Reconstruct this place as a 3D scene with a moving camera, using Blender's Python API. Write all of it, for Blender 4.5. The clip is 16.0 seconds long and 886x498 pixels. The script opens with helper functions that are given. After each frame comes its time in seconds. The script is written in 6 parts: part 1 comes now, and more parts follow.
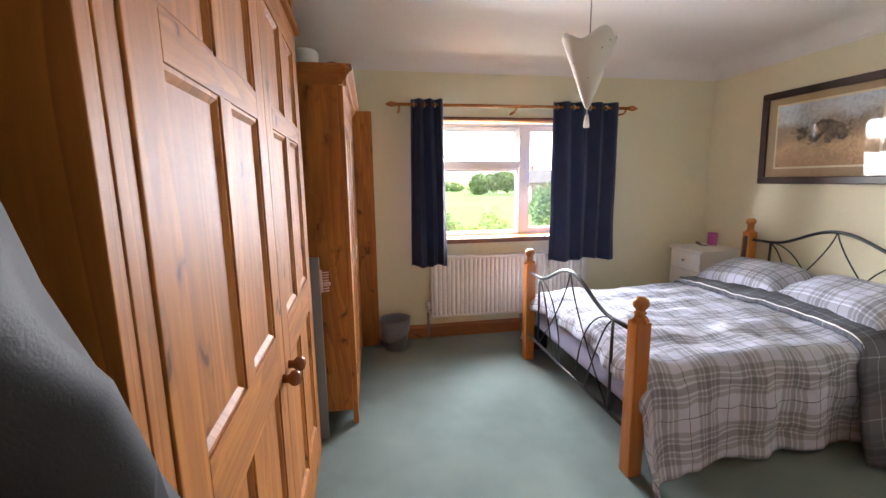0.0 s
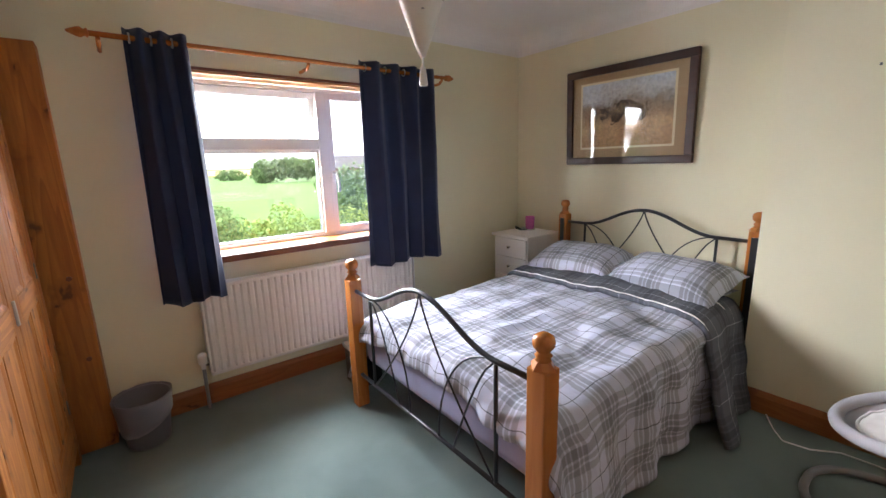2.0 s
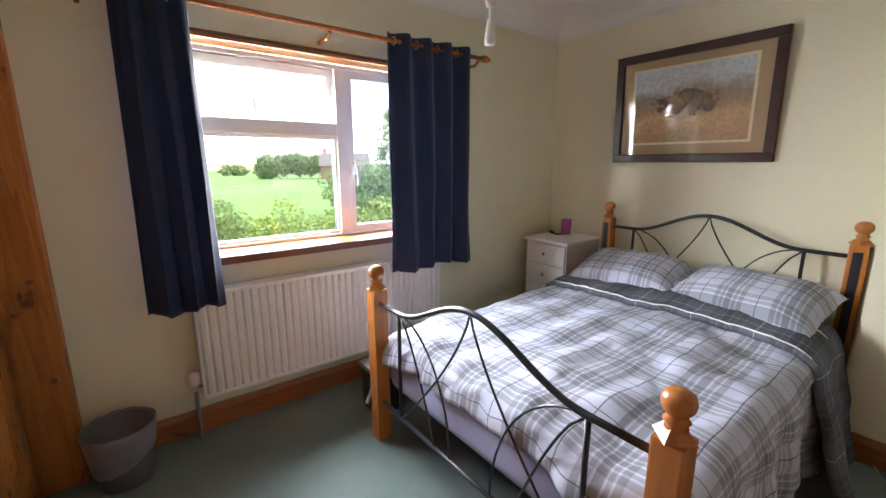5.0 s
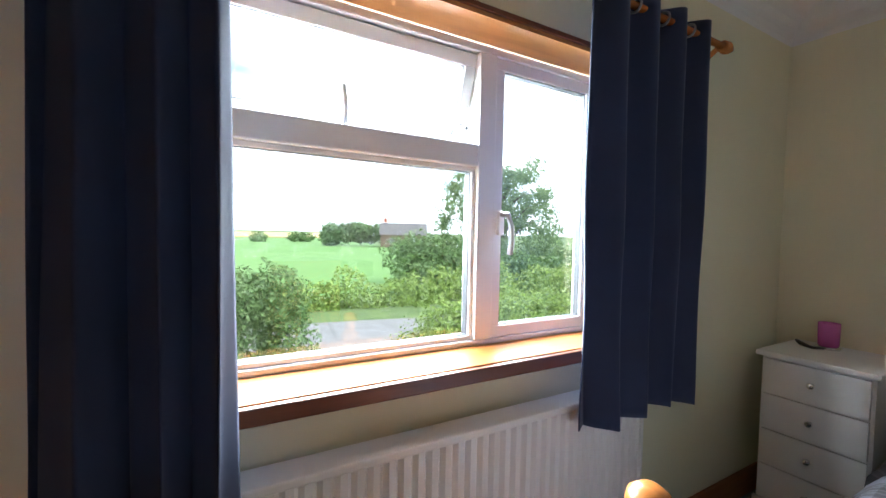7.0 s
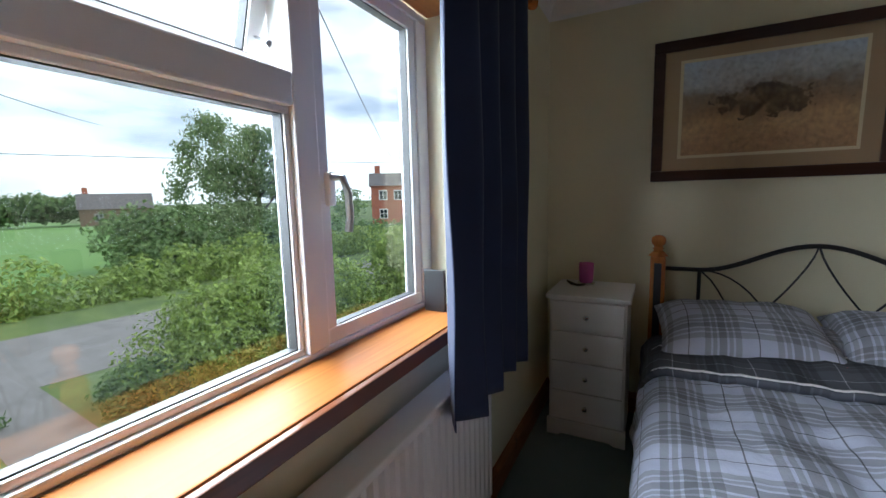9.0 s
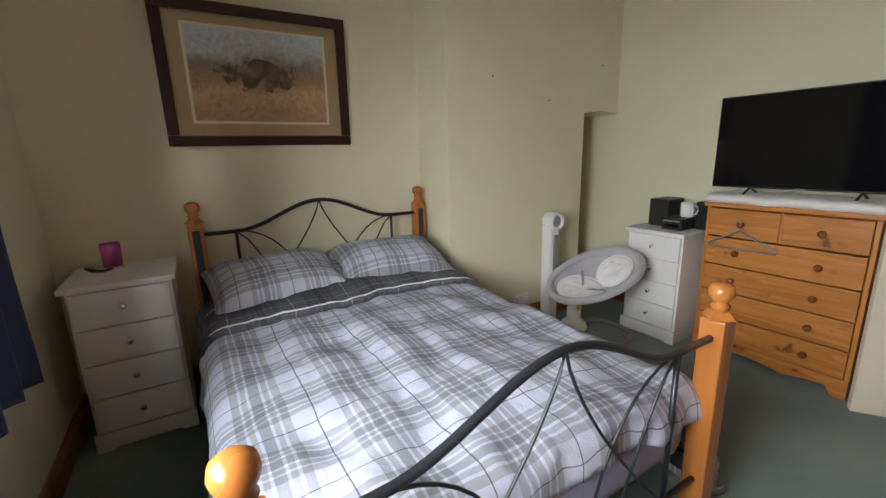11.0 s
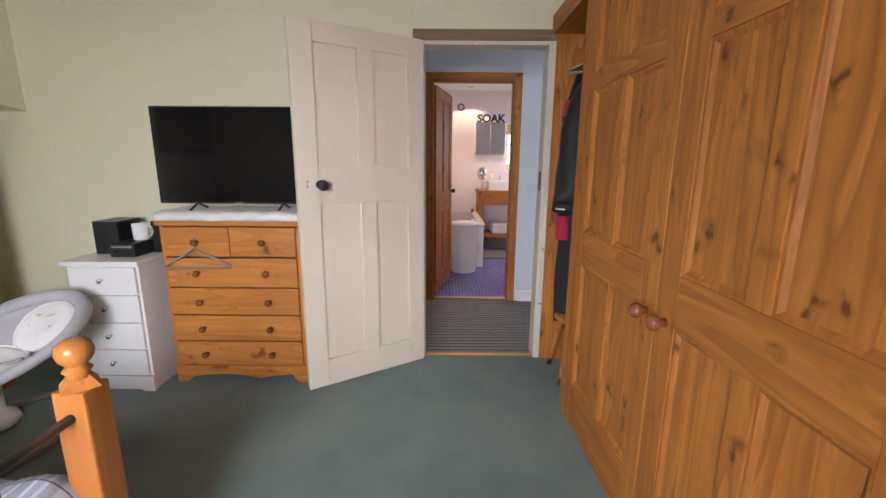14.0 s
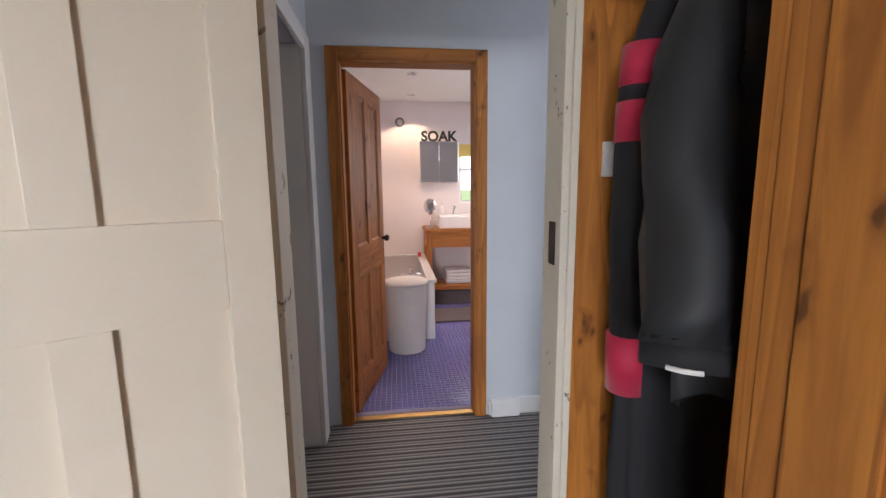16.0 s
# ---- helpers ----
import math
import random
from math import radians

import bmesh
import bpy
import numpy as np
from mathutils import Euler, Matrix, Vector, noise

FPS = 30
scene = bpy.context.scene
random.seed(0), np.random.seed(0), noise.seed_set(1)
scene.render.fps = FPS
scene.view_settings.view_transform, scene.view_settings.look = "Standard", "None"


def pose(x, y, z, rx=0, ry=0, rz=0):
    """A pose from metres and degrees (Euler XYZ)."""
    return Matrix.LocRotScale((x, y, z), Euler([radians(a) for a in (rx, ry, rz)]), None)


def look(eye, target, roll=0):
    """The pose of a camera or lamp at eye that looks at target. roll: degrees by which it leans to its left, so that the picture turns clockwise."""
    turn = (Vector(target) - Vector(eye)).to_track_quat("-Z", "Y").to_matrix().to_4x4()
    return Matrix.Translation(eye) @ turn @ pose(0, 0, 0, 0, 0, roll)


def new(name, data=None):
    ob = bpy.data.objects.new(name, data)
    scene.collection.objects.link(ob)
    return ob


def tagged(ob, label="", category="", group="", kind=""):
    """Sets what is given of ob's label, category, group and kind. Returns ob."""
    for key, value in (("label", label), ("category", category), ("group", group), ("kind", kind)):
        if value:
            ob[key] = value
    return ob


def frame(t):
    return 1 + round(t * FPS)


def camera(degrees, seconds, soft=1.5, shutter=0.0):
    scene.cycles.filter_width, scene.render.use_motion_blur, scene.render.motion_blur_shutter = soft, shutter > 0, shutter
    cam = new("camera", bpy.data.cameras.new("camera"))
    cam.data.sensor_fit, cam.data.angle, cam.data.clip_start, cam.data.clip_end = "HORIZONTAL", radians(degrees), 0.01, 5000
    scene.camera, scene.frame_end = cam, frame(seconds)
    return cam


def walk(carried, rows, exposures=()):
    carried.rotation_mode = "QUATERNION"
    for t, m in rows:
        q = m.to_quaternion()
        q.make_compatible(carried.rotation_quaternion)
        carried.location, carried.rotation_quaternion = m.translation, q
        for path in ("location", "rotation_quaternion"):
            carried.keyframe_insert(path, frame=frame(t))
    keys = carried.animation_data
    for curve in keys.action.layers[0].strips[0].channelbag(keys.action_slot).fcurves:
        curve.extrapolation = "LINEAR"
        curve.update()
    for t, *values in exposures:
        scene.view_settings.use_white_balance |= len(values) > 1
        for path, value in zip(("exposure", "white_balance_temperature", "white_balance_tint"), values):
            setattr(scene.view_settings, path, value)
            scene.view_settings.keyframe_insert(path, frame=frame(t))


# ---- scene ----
cam = camera(94.1, 16.0)

PATH = [
    (0, (0.051, -1.0, 1.43), (0.383, 0.945, 1.103), -0.7),
    (0.5, (0.1, -0.697, 1.391), (0.449, 1.244, 1.057), -1.3),
    (1, (0.174, -0.416, 1.405), (0.737, 1.47, 1.051), -1.4),
    (1.5, (0.239, -0.244, 1.407), (1.109, 1.515, 1.022), -1.4),
    (2, (0.276, -0.117, 1.422), (1.471, 1.434, 1.01), -1.6),
    (2.5, (0.318, -0.063, 1.418), (1.791, 1.218, 0.984), -1.4),
    (3, (0.353, -0.067, 1.417), (2.024, 0.934, 0.963), -1.0),
    (3.5, (0.391, -0.091, 1.406), (2.184, 0.658, 0.934), -0.3),
    (4, (0.395, -0.08, 1.393), (2.2, 0.638, 0.917), 0.6),
    (4.5, (0.343, 0.069, 1.399), (1.901, 1.24, 0.951), 0.5),
    (5, (0.355, 0.317, 1.371), (1.547, 1.87, 0.962), -0.1),
    (7.5, (0.684, 1.83, 1.301), (1.685, 3.561, 1.249), 1.1),
    (8, (0.72, 1.969, 1.311), (1.846, 3.62, 1.228), 1.0),
    (8.5, (0.727, 2.041, 1.303), (2.15, 3.442, 1.177), -0.3),
    (9, (0.71, 2.019, 1.314), (2.472, 2.931, 1.067), -1.4),
    (9.5, (0.734, 1.962, 1.298), (2.671, 2.322, 0.954), -2.3),
    (10, (0.725, 1.984, 1.314), (2.675, 1.813, 0.904), -2.4),
    (12.5, (0.582, 2.003, 1.275), (1.44, 0.251, 0.832), -0.7),
    (13, (0.568, 1.928, 1.281), (1.089, 0.051, 0.828), -0.2),
    (13.5, (0.484, 1.741, 1.286), (0.7, -0.199, 0.848), 0.4),
    (14, (0.412, 1.512, 1.29), (0.415, -0.445, 0.88), 0.4),
    (14.5, (0.358, 1.162, 1.29), (0.189, -0.802, 0.952), 0.4),
    (15, (0.309, 0.788, 1.3), (0.073, -1.175, 0.998), 0.2),
    (15.5, (0.251, 0.382, 1.338), (0.023, -1.584, 1.053), -0.1),
    (16, (0.244, -0.024, 1.333), (0.018, -1.99, 1.045), -0.6),
]
walk(cam, [(t, look(e, g, r)) for t, e, g, r in PATH],
     [(0, 1.85, 6400, 18), (1.5, 1.6, 6250, 17), (3.0, 1.42, 6200, 17), (5.0, 1.42, 6200, 15), (7.4, 0.8, 5650, 8), (8.0, 0.4, 5650, 8), (8.5, 0.1, 5650, 8),
      (9.0, -0.15, 5700, 8), (10.2, 0.3, 5900, 8), (12.4, 1.15, 7300, 17), (13.5, 1.2, 6300, 17), (16.0, 1.32, 6250, 16)])

# ---- light ----
world = bpy.data.worlds.new("sky")
scene.world = world
world.use_nodes = True
wn, wl = world.node_tree.nodes, world.node_tree.links
sky = wn.new("ShaderNodeTexSky")
sky.sky_type, sky.sun_disc = "NISHITA", False
sky.sun_elevation, sky.sun_rotation = radians(53), radians(125)
wtc = wn.new("ShaderNodeTexCoord")
wmap = wn.new("ShaderNodeMapping")
wmap.inputs["Scale"].default_value = (1.6, 1.6, 5.0)
wnoise = wn.new("ShaderNodeTexNoise")
wnoise.inputs["Scale"].default_value, wnoise.inputs["Detail"].default_value = 1.7, 6
wramp = wn.new("ShaderNodeValToRGB")
wramp.color_ramp.elements[0].position, wramp.color_ramp.elements[1].position = 0.26, 0.50
wmix = wn.new("ShaderNodeMixRGB")
wmix.inputs[2].default_value = (11.0, 11.0, 11.2, 1)
wl.new(wtc.outputs["Generated"], wmap.inputs["Vector"])
wl.new(wmap.outputs["Vector"], wnoise.inputs["Vector"])
wl.new(wnoise.outputs["Fac"], wramp.inputs["Fac"])
wl.new(wramp.outputs["Color"], wmix.inputs[0])
wl.new(sky.outputs["Color"], wmix.inputs[1])
wl.new(wmix.outputs["Color"], wn["Background"].inputs["Color"])
wn["Background"].inputs["Strength"].default_value = 0.15

sun = new("sun", bpy.data.lights.new("sun", "SUN"))
sun.data.energy, sun.data.angle, sun.data.color = 3.0, radians(12), (1.0, 0.95, 0.87)
sun.matrix_basis = look((0, 0, 0), (-0.5, 0.35, -0.8))


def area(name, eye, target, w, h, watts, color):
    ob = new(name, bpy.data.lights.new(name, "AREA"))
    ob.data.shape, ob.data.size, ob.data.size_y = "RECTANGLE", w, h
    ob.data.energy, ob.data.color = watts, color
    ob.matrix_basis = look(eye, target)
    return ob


area("window_daylight", (1.0, 3.7, 1.95), (1.35, 0.6, 0.8), 3.6, 1.7, 470, (0.93, 0.97, 1.0))
# Added fill lamp inside the bathroom's west wall, which has no opening.
area("bathroom_side_fill", (-1.25, -4.2, 1.6), (0.2, -4.0, 1.0), 0.8, 0.8, 4, (0.9, 0.95, 1.0))
# Added fill lamp at the landing's solid west end, no window is built there.
area("landing_fill", (-1.95, -1.75, 1.5), (0.5, -1.7, 1.1), 0.7, 1.0, 4.5, (0.95, 0.97, 1.0))


# ---- materials ----
class Nodes:
    def __init__(self, name):
        self.mat = bpy.data.materials.new(name)
        self.mat.use_nodes = True
        self.n, self.l = self.mat.node_tree.nodes, self.mat.node_tree.links
        self.p = self.n["Principled BSDF"]

    def node(self, kind, **inputs):
        nd = self.n.new("ShaderNode" + kind)
        for k, v in inputs.items():
            key = int(k[1:]) if k[0] == "i" and k[1:].isdigit() else k.replace("_", " ")
            if hasattr(v, "is_linked"):
                self.l.new(v, nd.inputs[key])
            else:
                nd.inputs[key].default_value = v
        return nd

    def coords(self, scale=(1, 1, 1), out="Object", rot=(0, 0, 0)):
        tc = self.node("TexCoord")
        m = self.node("Mapping", Vector=tc.outputs[out], Scale=scale, Rotation=rot)
        return m.outputs["Vector"]

    def noise(self, vec, scale, detail=4.0, rough=0.55, dist=0.0):
        return self.node("TexNoise", Vector=vec, Scale=scale, Detail=detail, Roughness=rough, Distortion=dist).outputs["Fac"]

    def ramp(self, fac, stops, constant=False):
        r = self.node("ValToRGB", Fac=fac)
        cr = r.color_ramp
        if constant:
            cr.interpolation = "CONSTANT"
        while len(cr.elements) < len(stops):
            cr.elements.new(0.5)
        for e, (pos, c) in zip(cr.elements, stops):
            e.position, e.color = pos, (*c, 1)
        return r.outputs["Color"]

    def mix(self, fac, a, b, blend="MIX"):
        m = self.n.new("ShaderNodeMixRGB")
        m.blend_type = blend
        for i, v in ((0, fac), (1, a), (2, b)):
            if hasattr(v, "is_linked"):
                self.l.new(v, m.inputs[i])
            else:
                m.inputs[i].default_value = v if i == 0 else (*v, 1)
        return m.outputs["Color"]

    def math(self, op, a, b=0.0):
        m = self.n.new("ShaderNodeMath")
        m.operation = op
        for i, v in ((0, a), (1, b)):
            if hasattr(v, "is_linked"):
                self.l.new(v, m.inputs[i])
            else:
                m.inputs[i].default_value = v
        return m.outputs[0]

    def done(self, color, rough=0.5, metal=0.0, bump=None, strength=0.2, distance=0.002, **more):
        for key, v in (("Base Color", color), ("Roughness", rough), ("Metallic", metal)):
            if hasattr(v, "is_linked"):
                self.l.new(v, self.p.inputs[key])
            else:
                self.p.inputs[key].default_value = (*v, 1) if key == "Base Color" else v
        for k, v in more.items():
            self.p.inputs[k.replace("_", " ")].default_value = v
        if bump is not None:
            b = self.node("Bump", Height=bump, Strength=strength, Distance=distance)
            self.l.new(b.outputs["Normal"], self.p.inputs["Normal"])
        return self.mat


def painted(name, c, rough=0.6, mottled=0.06, grain=220.0, strength=0.12, wear=None, wear_amount=0.62):
    k = Nodes(name)
    v = k.coords()
    big = k.noise(v, 1.7, 3)
    lo = tuple(x * (1 - mottled) for x in c)
    hi = tuple(min(1, x * (1 + mottled)) for x in c)
    col = k.ramp(big, [(0.3, lo), (0.7, hi)])
    fine = k.noise(v, grain, 3)
    if wear:
        spots = k.ramp(k.noise(v, 14, 6, 0.7), [(wear_amount, (0, 0, 0)), (wear_amount + 0.03, (1, 1, 1))])
        col = k.mix(spots, col, wear)
    return k.done(col, rough, 0, fine, strength, 0.001)


def wood(name, light, dark, axis="z", rough=0.38, knots=True, scale=1.0):
    k = Nodes(name)
    long, across = 0.9 * scale, 11.0 * scale
    sc = {"x": (long, across, across), "y": (across, long, across), "z": (across, across, long)}[axis]
    tc = k.node("TexCoord")
    rnd = k.node("ObjectInfo").outputs["Random"]
    shift = k.node("VectorMath", i0=tc.outputs["Object"])
    comb = k.node("CombineXYZ", X=k.math("MULTIPLY", rnd, 7.0), Y=k.math("MULTIPLY", rnd, 3.0), Z=k.math("MULTIPLY", rnd, 5.0))
    k.l.new(comb.outputs[0], shift.inputs[1])
    v = k.node("Mapping", Vector=shift.outputs[0], Scale=sc).outputs["Vector"]
    broad = k.noise(v, 0.55, 3, 0.5, 0.6)
    grain = k.noise(v, 3.2, 6, 0.65, 0.4)
    mid = tuple((a + b) / 2 for a, b in zip(light, dark))
    col = k.ramp(broad, [(0.3, mid), (0.6, light)])
    # figure: long flame-shaped rings, then fine grain
    fs = {"x": (0.55, 7.0, 7.0), "y": (7.0, 0.55, 7.0), "z": (7.0, 7.0, 0.55)}[axis]
    fv = k.node("Mapping", Vector=shift.outputs[0], Scale=tuple(q * scale for q in fs)).outputs["Vector"]
    rings = k.math("FRACT", k.math("MULTIPLY", k.noise(fv, 0.9, 2, 0.45, 0.5), 9.0))
    col = k.mix(k.ramp(rings, [(0.0, (0.0, 0.0, 0.0)), (0.75, (0.42, 0.42, 0.42)), (0.93, (0.75, 0.75, 0.75)), (1.0, (0.0, 0.0, 0.0))]), col, dark)
    col = k.mix(k.ramp(grain, [(0.36, (0.7, 0.7, 0.7)), (0.62, (0, 0, 0))]), col, dark)
    if knots:
        ks = {"x": (4.4, 6.5, 6.5), "y": (6.5, 4.4, 6.5), "z": (6.5, 6.5, 4.4)}[axis]
        kv = k.node("Mapping", Vector=shift.outputs[0], Scale=ks).outputs["Vector"]
        warp = k.node("VectorMath", i0=kv)
        k.l.new(k.node("TexNoise", Vector=kv, Scale=2.5, Detail=2.0).outputs["Color"], warp.inputs[1])
        vor = k.node("TexVoronoi", Vector=warp.outputs[0], Scale=1.25)
        halo = k.ramp(vor.outputs["Distance"], [(0.10, (0.7, 0.7, 0.7)), (0.32, (0, 0, 0))])
        col = k.mix(halo, col, tuple(x * 0.75 for x in dark))
        spot = k.ramp(vor.outputs["Distance"], [(0.08, (0.85, 0.85, 0.85)), (0.16, (0, 0, 0))])
        col = k.mix(spot, col, tuple(x * 0.34 for x in dark))
    col = k.mix(0.35, col, k.mix(rnd, (0.85, 0.82, 0.8), (1.1, 1.1, 1.08)), "MULTIPLY")
    return k.done(col, rough, 0, grain, 0.10, 0.001)


def metal(name, c, rough=0.35):
    k = Nodes(name)
    f = k.noise(k.coords(), 90, 3)
    return k.done(k.ramp(f, [(0.3, tuple(x * 0.85 for x in c)), (0.7, c)]), rough, 1.0)


def cloth(name, c, weave=420.0, rough=0.9, mottled=0.12, strength=0.35):
    k = Nodes(name)
    v = k.coords()
    col = k.ramp(k.noise(v, 4, 4), [(0.3, tuple(x * (1 - mottled) for x in c)), (0.7, tuple(x * (1 + mottled) for x in c))])
    return k.done(col, rough, 0, k.noise(v, weave, 2), strength, 0.001, Sheen_Weight=0.15)


def plaid(name, base, mid, dark, line, period=0.27):
    k = Nodes(name)
    uv = k.node("TexCoord").outputs["UV"]
    sep = k.node("SeparateXYZ", Vector=uv)
    bands = [(0.0, mid), (0.085, base), (0.115, mid), (0.175, base), (0.205, dark), (0.315, base), (0.345, mid), (0.405, base),
             (0.435, mid), (0.52, base), (0.752, line), (0.768, base)]
    out = []
    for axis, per in (("X", period), ("Y", period * 0.94)):
        f = k.math("FRACT", k.math("DIVIDE", sep.outputs[axis], per))
        out.append(k.ramp(f, bands, True))
    col = k.mix(1.0, out[0], out[1], "MULTIPLY")
    # soft fold shading painted into the cotton colour by noise
    fold = k.noise(k.coords(), 5, 4)
    col = k.mix(0.12, col, k.ramp(fold, [(0.3, (0.8, 0.8, 0.8)), (0.7, (1, 1, 1))]), "MULTIPLY")
    weave = k.noise(uv, 350, 2)
    wrinkle = k.noise(uv, 9, 5, 0.6, 0.8)
    h = k.math("ADD", k.math("MULTIPLY", weave, 0.05), wrinkle)
    return k.done(col, 0.92, 0, h, 0.42, 0.014)


def carpet_mat():
    k = Nodes("teal_carpet")
    v = k.coords()
    big = k.noise(v, 1.3, 4, 0.6)
    tuft = k.noise(v, 260, 3, 0.7)
    col = k.ramp(big, [(0.30, (0.105, 0.152, 0.140)), (0.52, (0.155, 0.212, 0.196)), (0.72, (0.205, 0.258, 0.230))])
    col = k.mix(0.55, col, k.ramp(tuft, [(0.3, (0.6, 0.6, 0.6)), (0.7, (1.2, 1.2, 1.2))]), "MULTIPLY")
    return k.done(col, 0.95, 0, tuft, 0.6, 0.004, Sheen_Weight=0.2)


def stripe_mat():
    k = Nodes("striped_landing_carpet")
    tc = k.node("TexCoord").outputs["Object"]
    y = k.node("SeparateXYZ", Vector=tc).outputs["Y"]
    f = k.math("FRACT", k.math("DIVIDE", y, 0.052))
    col = k.ramp(f, [(0.0, (0.07, 0.065, 0.065)), (0.28, (0.29, 0.275, 0.26)), (0.5, (0.13, 0.12, 0.12)), (0.7, (0.38, 0.355, 0.335)), (0.86, (0.17, 0.155, 0.155))], True)
    tuft = k.noise(tc, 300, 2, 0.7)
    return k.done(col, 0.95, 0, tuft, 0.5, 0.003)


def painting_mat():
    k = Nodes("landscape_print")
    v = k.coords()
    z = k.node("SeparateXYZ", Vector=k.node("TexCoord").outputs["Object"]).outputs["Z"]
    n1 = k.noise(v, 5.5, 6, 0.6)
    n2 = k.noise(v, 16, 6, 0.65)
    h = k.math("ADD", k.math("MULTIPLY", z, 2.0), k.math("ADD", k.math("MULTIPLY", n1, 0.5), 0.20))
    base = k.ramp(h, [(0.05, (0.42, 0.26, 0.13)), (0.28, (0.55, 0.36, 0.18)), (0.42, (0.36, 0.24, 0.13)), (0.60, (0.28, 0.22, 0.15)), (0.74, (0.48, 0.50, 0.50)), (0.95, (0.50, 0.58, 0.66))])
    sep = k.node("SeparateXYZ", Vector=k.node("TexCoord").outputs["Object"])
    oy, oz = k.math("MULTIPLY", sep.outputs["Y"], 1.9), k.math("MULTIPLY", k.math("ADD", sep.outputs["Z"], -0.02), 5.0)
    far = k.math("SQRT", k.math("ADD", k.math("MULTIPLY", oy, oy), k.math("MULTIPLY", oz, oz)))
    tree = k.ramp(k.math("ADD", far, k.math("MULTIPLY", n2, 1.3)), [(0.95, (0.9, 0.9, 0.9)), (1.30, (0, 0, 0))])
    col = k.mix(tree, base, k.ramp(n2, [(0.38, (0.05, 0.035, 0.02)), (0.65, (0.30, 0.21, 0.11))]))
    n3 = k.noise(v, 45, 5, 0.7)
    col = k.mix(0.5, col, k.ramp(n3, [(0.34, (0.5, 0.47, 0.44)), (0.46, (1.0, 1.0, 1.0)), (0.66, (1.5, 1.45, 1.35))]), "MULTIPLY")
    return k.done(col, 0.55)


def glass_mat(name, tint=(1, 1, 1), rough=0.0, least=0.055):
    k = Nodes(name)
    tr = k.node("BsdfTransparent", Color=(*tint, 1))
    gl = k.node("BsdfGlossy", Roughness=rough)
    facing = k.node("LayerWeight", Blend=0.5).outputs["Facing"]
    gloss = k.math("ADD", k.math("MULTIPLY", k.math("POWER", facing, 4.0), 0.55), least)
    mx = k.node("MixShader", i0=gloss, i1=tr.outputs[0], i2=gl.outputs[0])
    k.l.new(mx.outputs[0], k.n["Material Output"].inputs["Surface"])
    return k.mat


def glow(name, c, strength):
    k = Nodes(name)
    return k.done(c, 0.4, 0, Emission_Color=(*c, 1), Emission_Strength=strength)


def leaf_mat(name, a, b):
    k = Nodes(name)
    r = k.node("NewGeometry").outputs["Random Per Island"]
    col = k.ramp(r, [(0.0, a), (0.6, b), (1.0, tuple(min(1, x * 1.35) for x in b))])
    k.done(col, 0.5)
    through_leaf = k.node("BsdfTranslucent", Color=col)
    both = k.node("MixShader", i0=0.45, i1=k.p.outputs[0], i2=through_leaf.outputs[0])
    k.l.new(both.outputs[0], k.n["Material Output"].inputs["Surface"])
    return k.mat


def ground_mat(name, a, b, scale, strength=0.3):
    k = Nodes(name)
    v = k.coords()
    col = k.ramp(k.noise(v, scale, 6, 0.65), [(0.3, a), (0.7, b)])
    return k.done(col, 0.95, 0, k.noise(v, scale * 12, 3), strength, 0.02)


def brick_mat():
    k = Nodes("red_brick")
    v = k.coords()
    n = k.noise(v, 3, 5)
    return k.done(k.ramp(n, [(0.3, (0.36, 0.12, 0.075)), (0.7, (0.46, 0.17, 0.10))]), 0.9)


M_WALL = painted("cream_wall_paint", (0.76, 0.72, 0.52), 0.75, 0.03, 60, 0.10)
M_CEIL = painted("white_ceiling_paint", (0.80, 0.79, 0.77), 0.85, 0.03, 40, 0.12)
M_BLUEWALL = painted("pale_blue_grey_wall_paint", (0.62, 0.65, 0.69), 0.75, 0.05, 60, 0.1)
M_BATHWALL = painted("pinkish_white_wall_paint", (0.78, 0.72, 0.72), 0.55, 0.03, 60, 0.06)
M_CARPET = carpet_mat()
M_STRIPE = stripe_mat()
M_CRIMSON = cloth("crimson_carpet", (0.35, 0.03, 0.08), 260)
PINE_L, PINE_D = (0.58, 0.225, 0.036), (0.29, 0.092, 0.014)
M_PINE_Z = wood("pine_upright", PINE_L, PINE_D, "z", 0.56)
M_PINE_X = wood("pine_across", PINE_L, PINE_D, "x", 0.56)
M_PINE_Y = wood("pine_lengthwise", PINE_L, PINE_D, "y", 0.56)
M_PINEB_X = wood("light_pine_drawer", (0.68, 0.29, 0.068), (0.42, 0.145, 0.03), "x", 0.35)
M_PINEB_Z = wood("light_pine_side", (0.68, 0.29, 0.068), (0.42, 0.145, 0.03), "z", 0.35)
M_SKIRT_X = wood("skirting_pine_x", (0.38, 0.15, 0.045), (0.24, 0.08, 0.02), "x", 0.4)
M_SKIRT_Y = wood("skirting_pine_y", (0.38, 0.15, 0.045), (0.24, 0.08, 0.02), "y", 0.4)
M_SILL = wood("varnished_sill", (0.46, 0.175, 0.040), (0.32, 0.105, 0.022), "x", 0.5, False)
M_SILLEDGE = wood("dark_sill_edge", (0.22, 0.07, 0.025), (0.13, 0.04, 0.015), "x", 0.3, False)
M_SILL.node_tree.nodes["Principled BSDF"].inputs["Specular IOR Level"].default_value = 0.18
M_LINING = wood("orange_lining", (0.55, 0.24, 0.07), (0.44, 0.18, 0.05), "x", 0.4, False)
M_ROUGHWOOD = wood("bare_old_wood", (0.30, 0.22, 0.14), (0.16, 0.11, 0.07), "x", 0.8)
M_KNOB = wood("reddish_knob_wood", (0.32, 0.11, 0.045), (0.20, 0.06, 0.025), "x", 0.22, False)
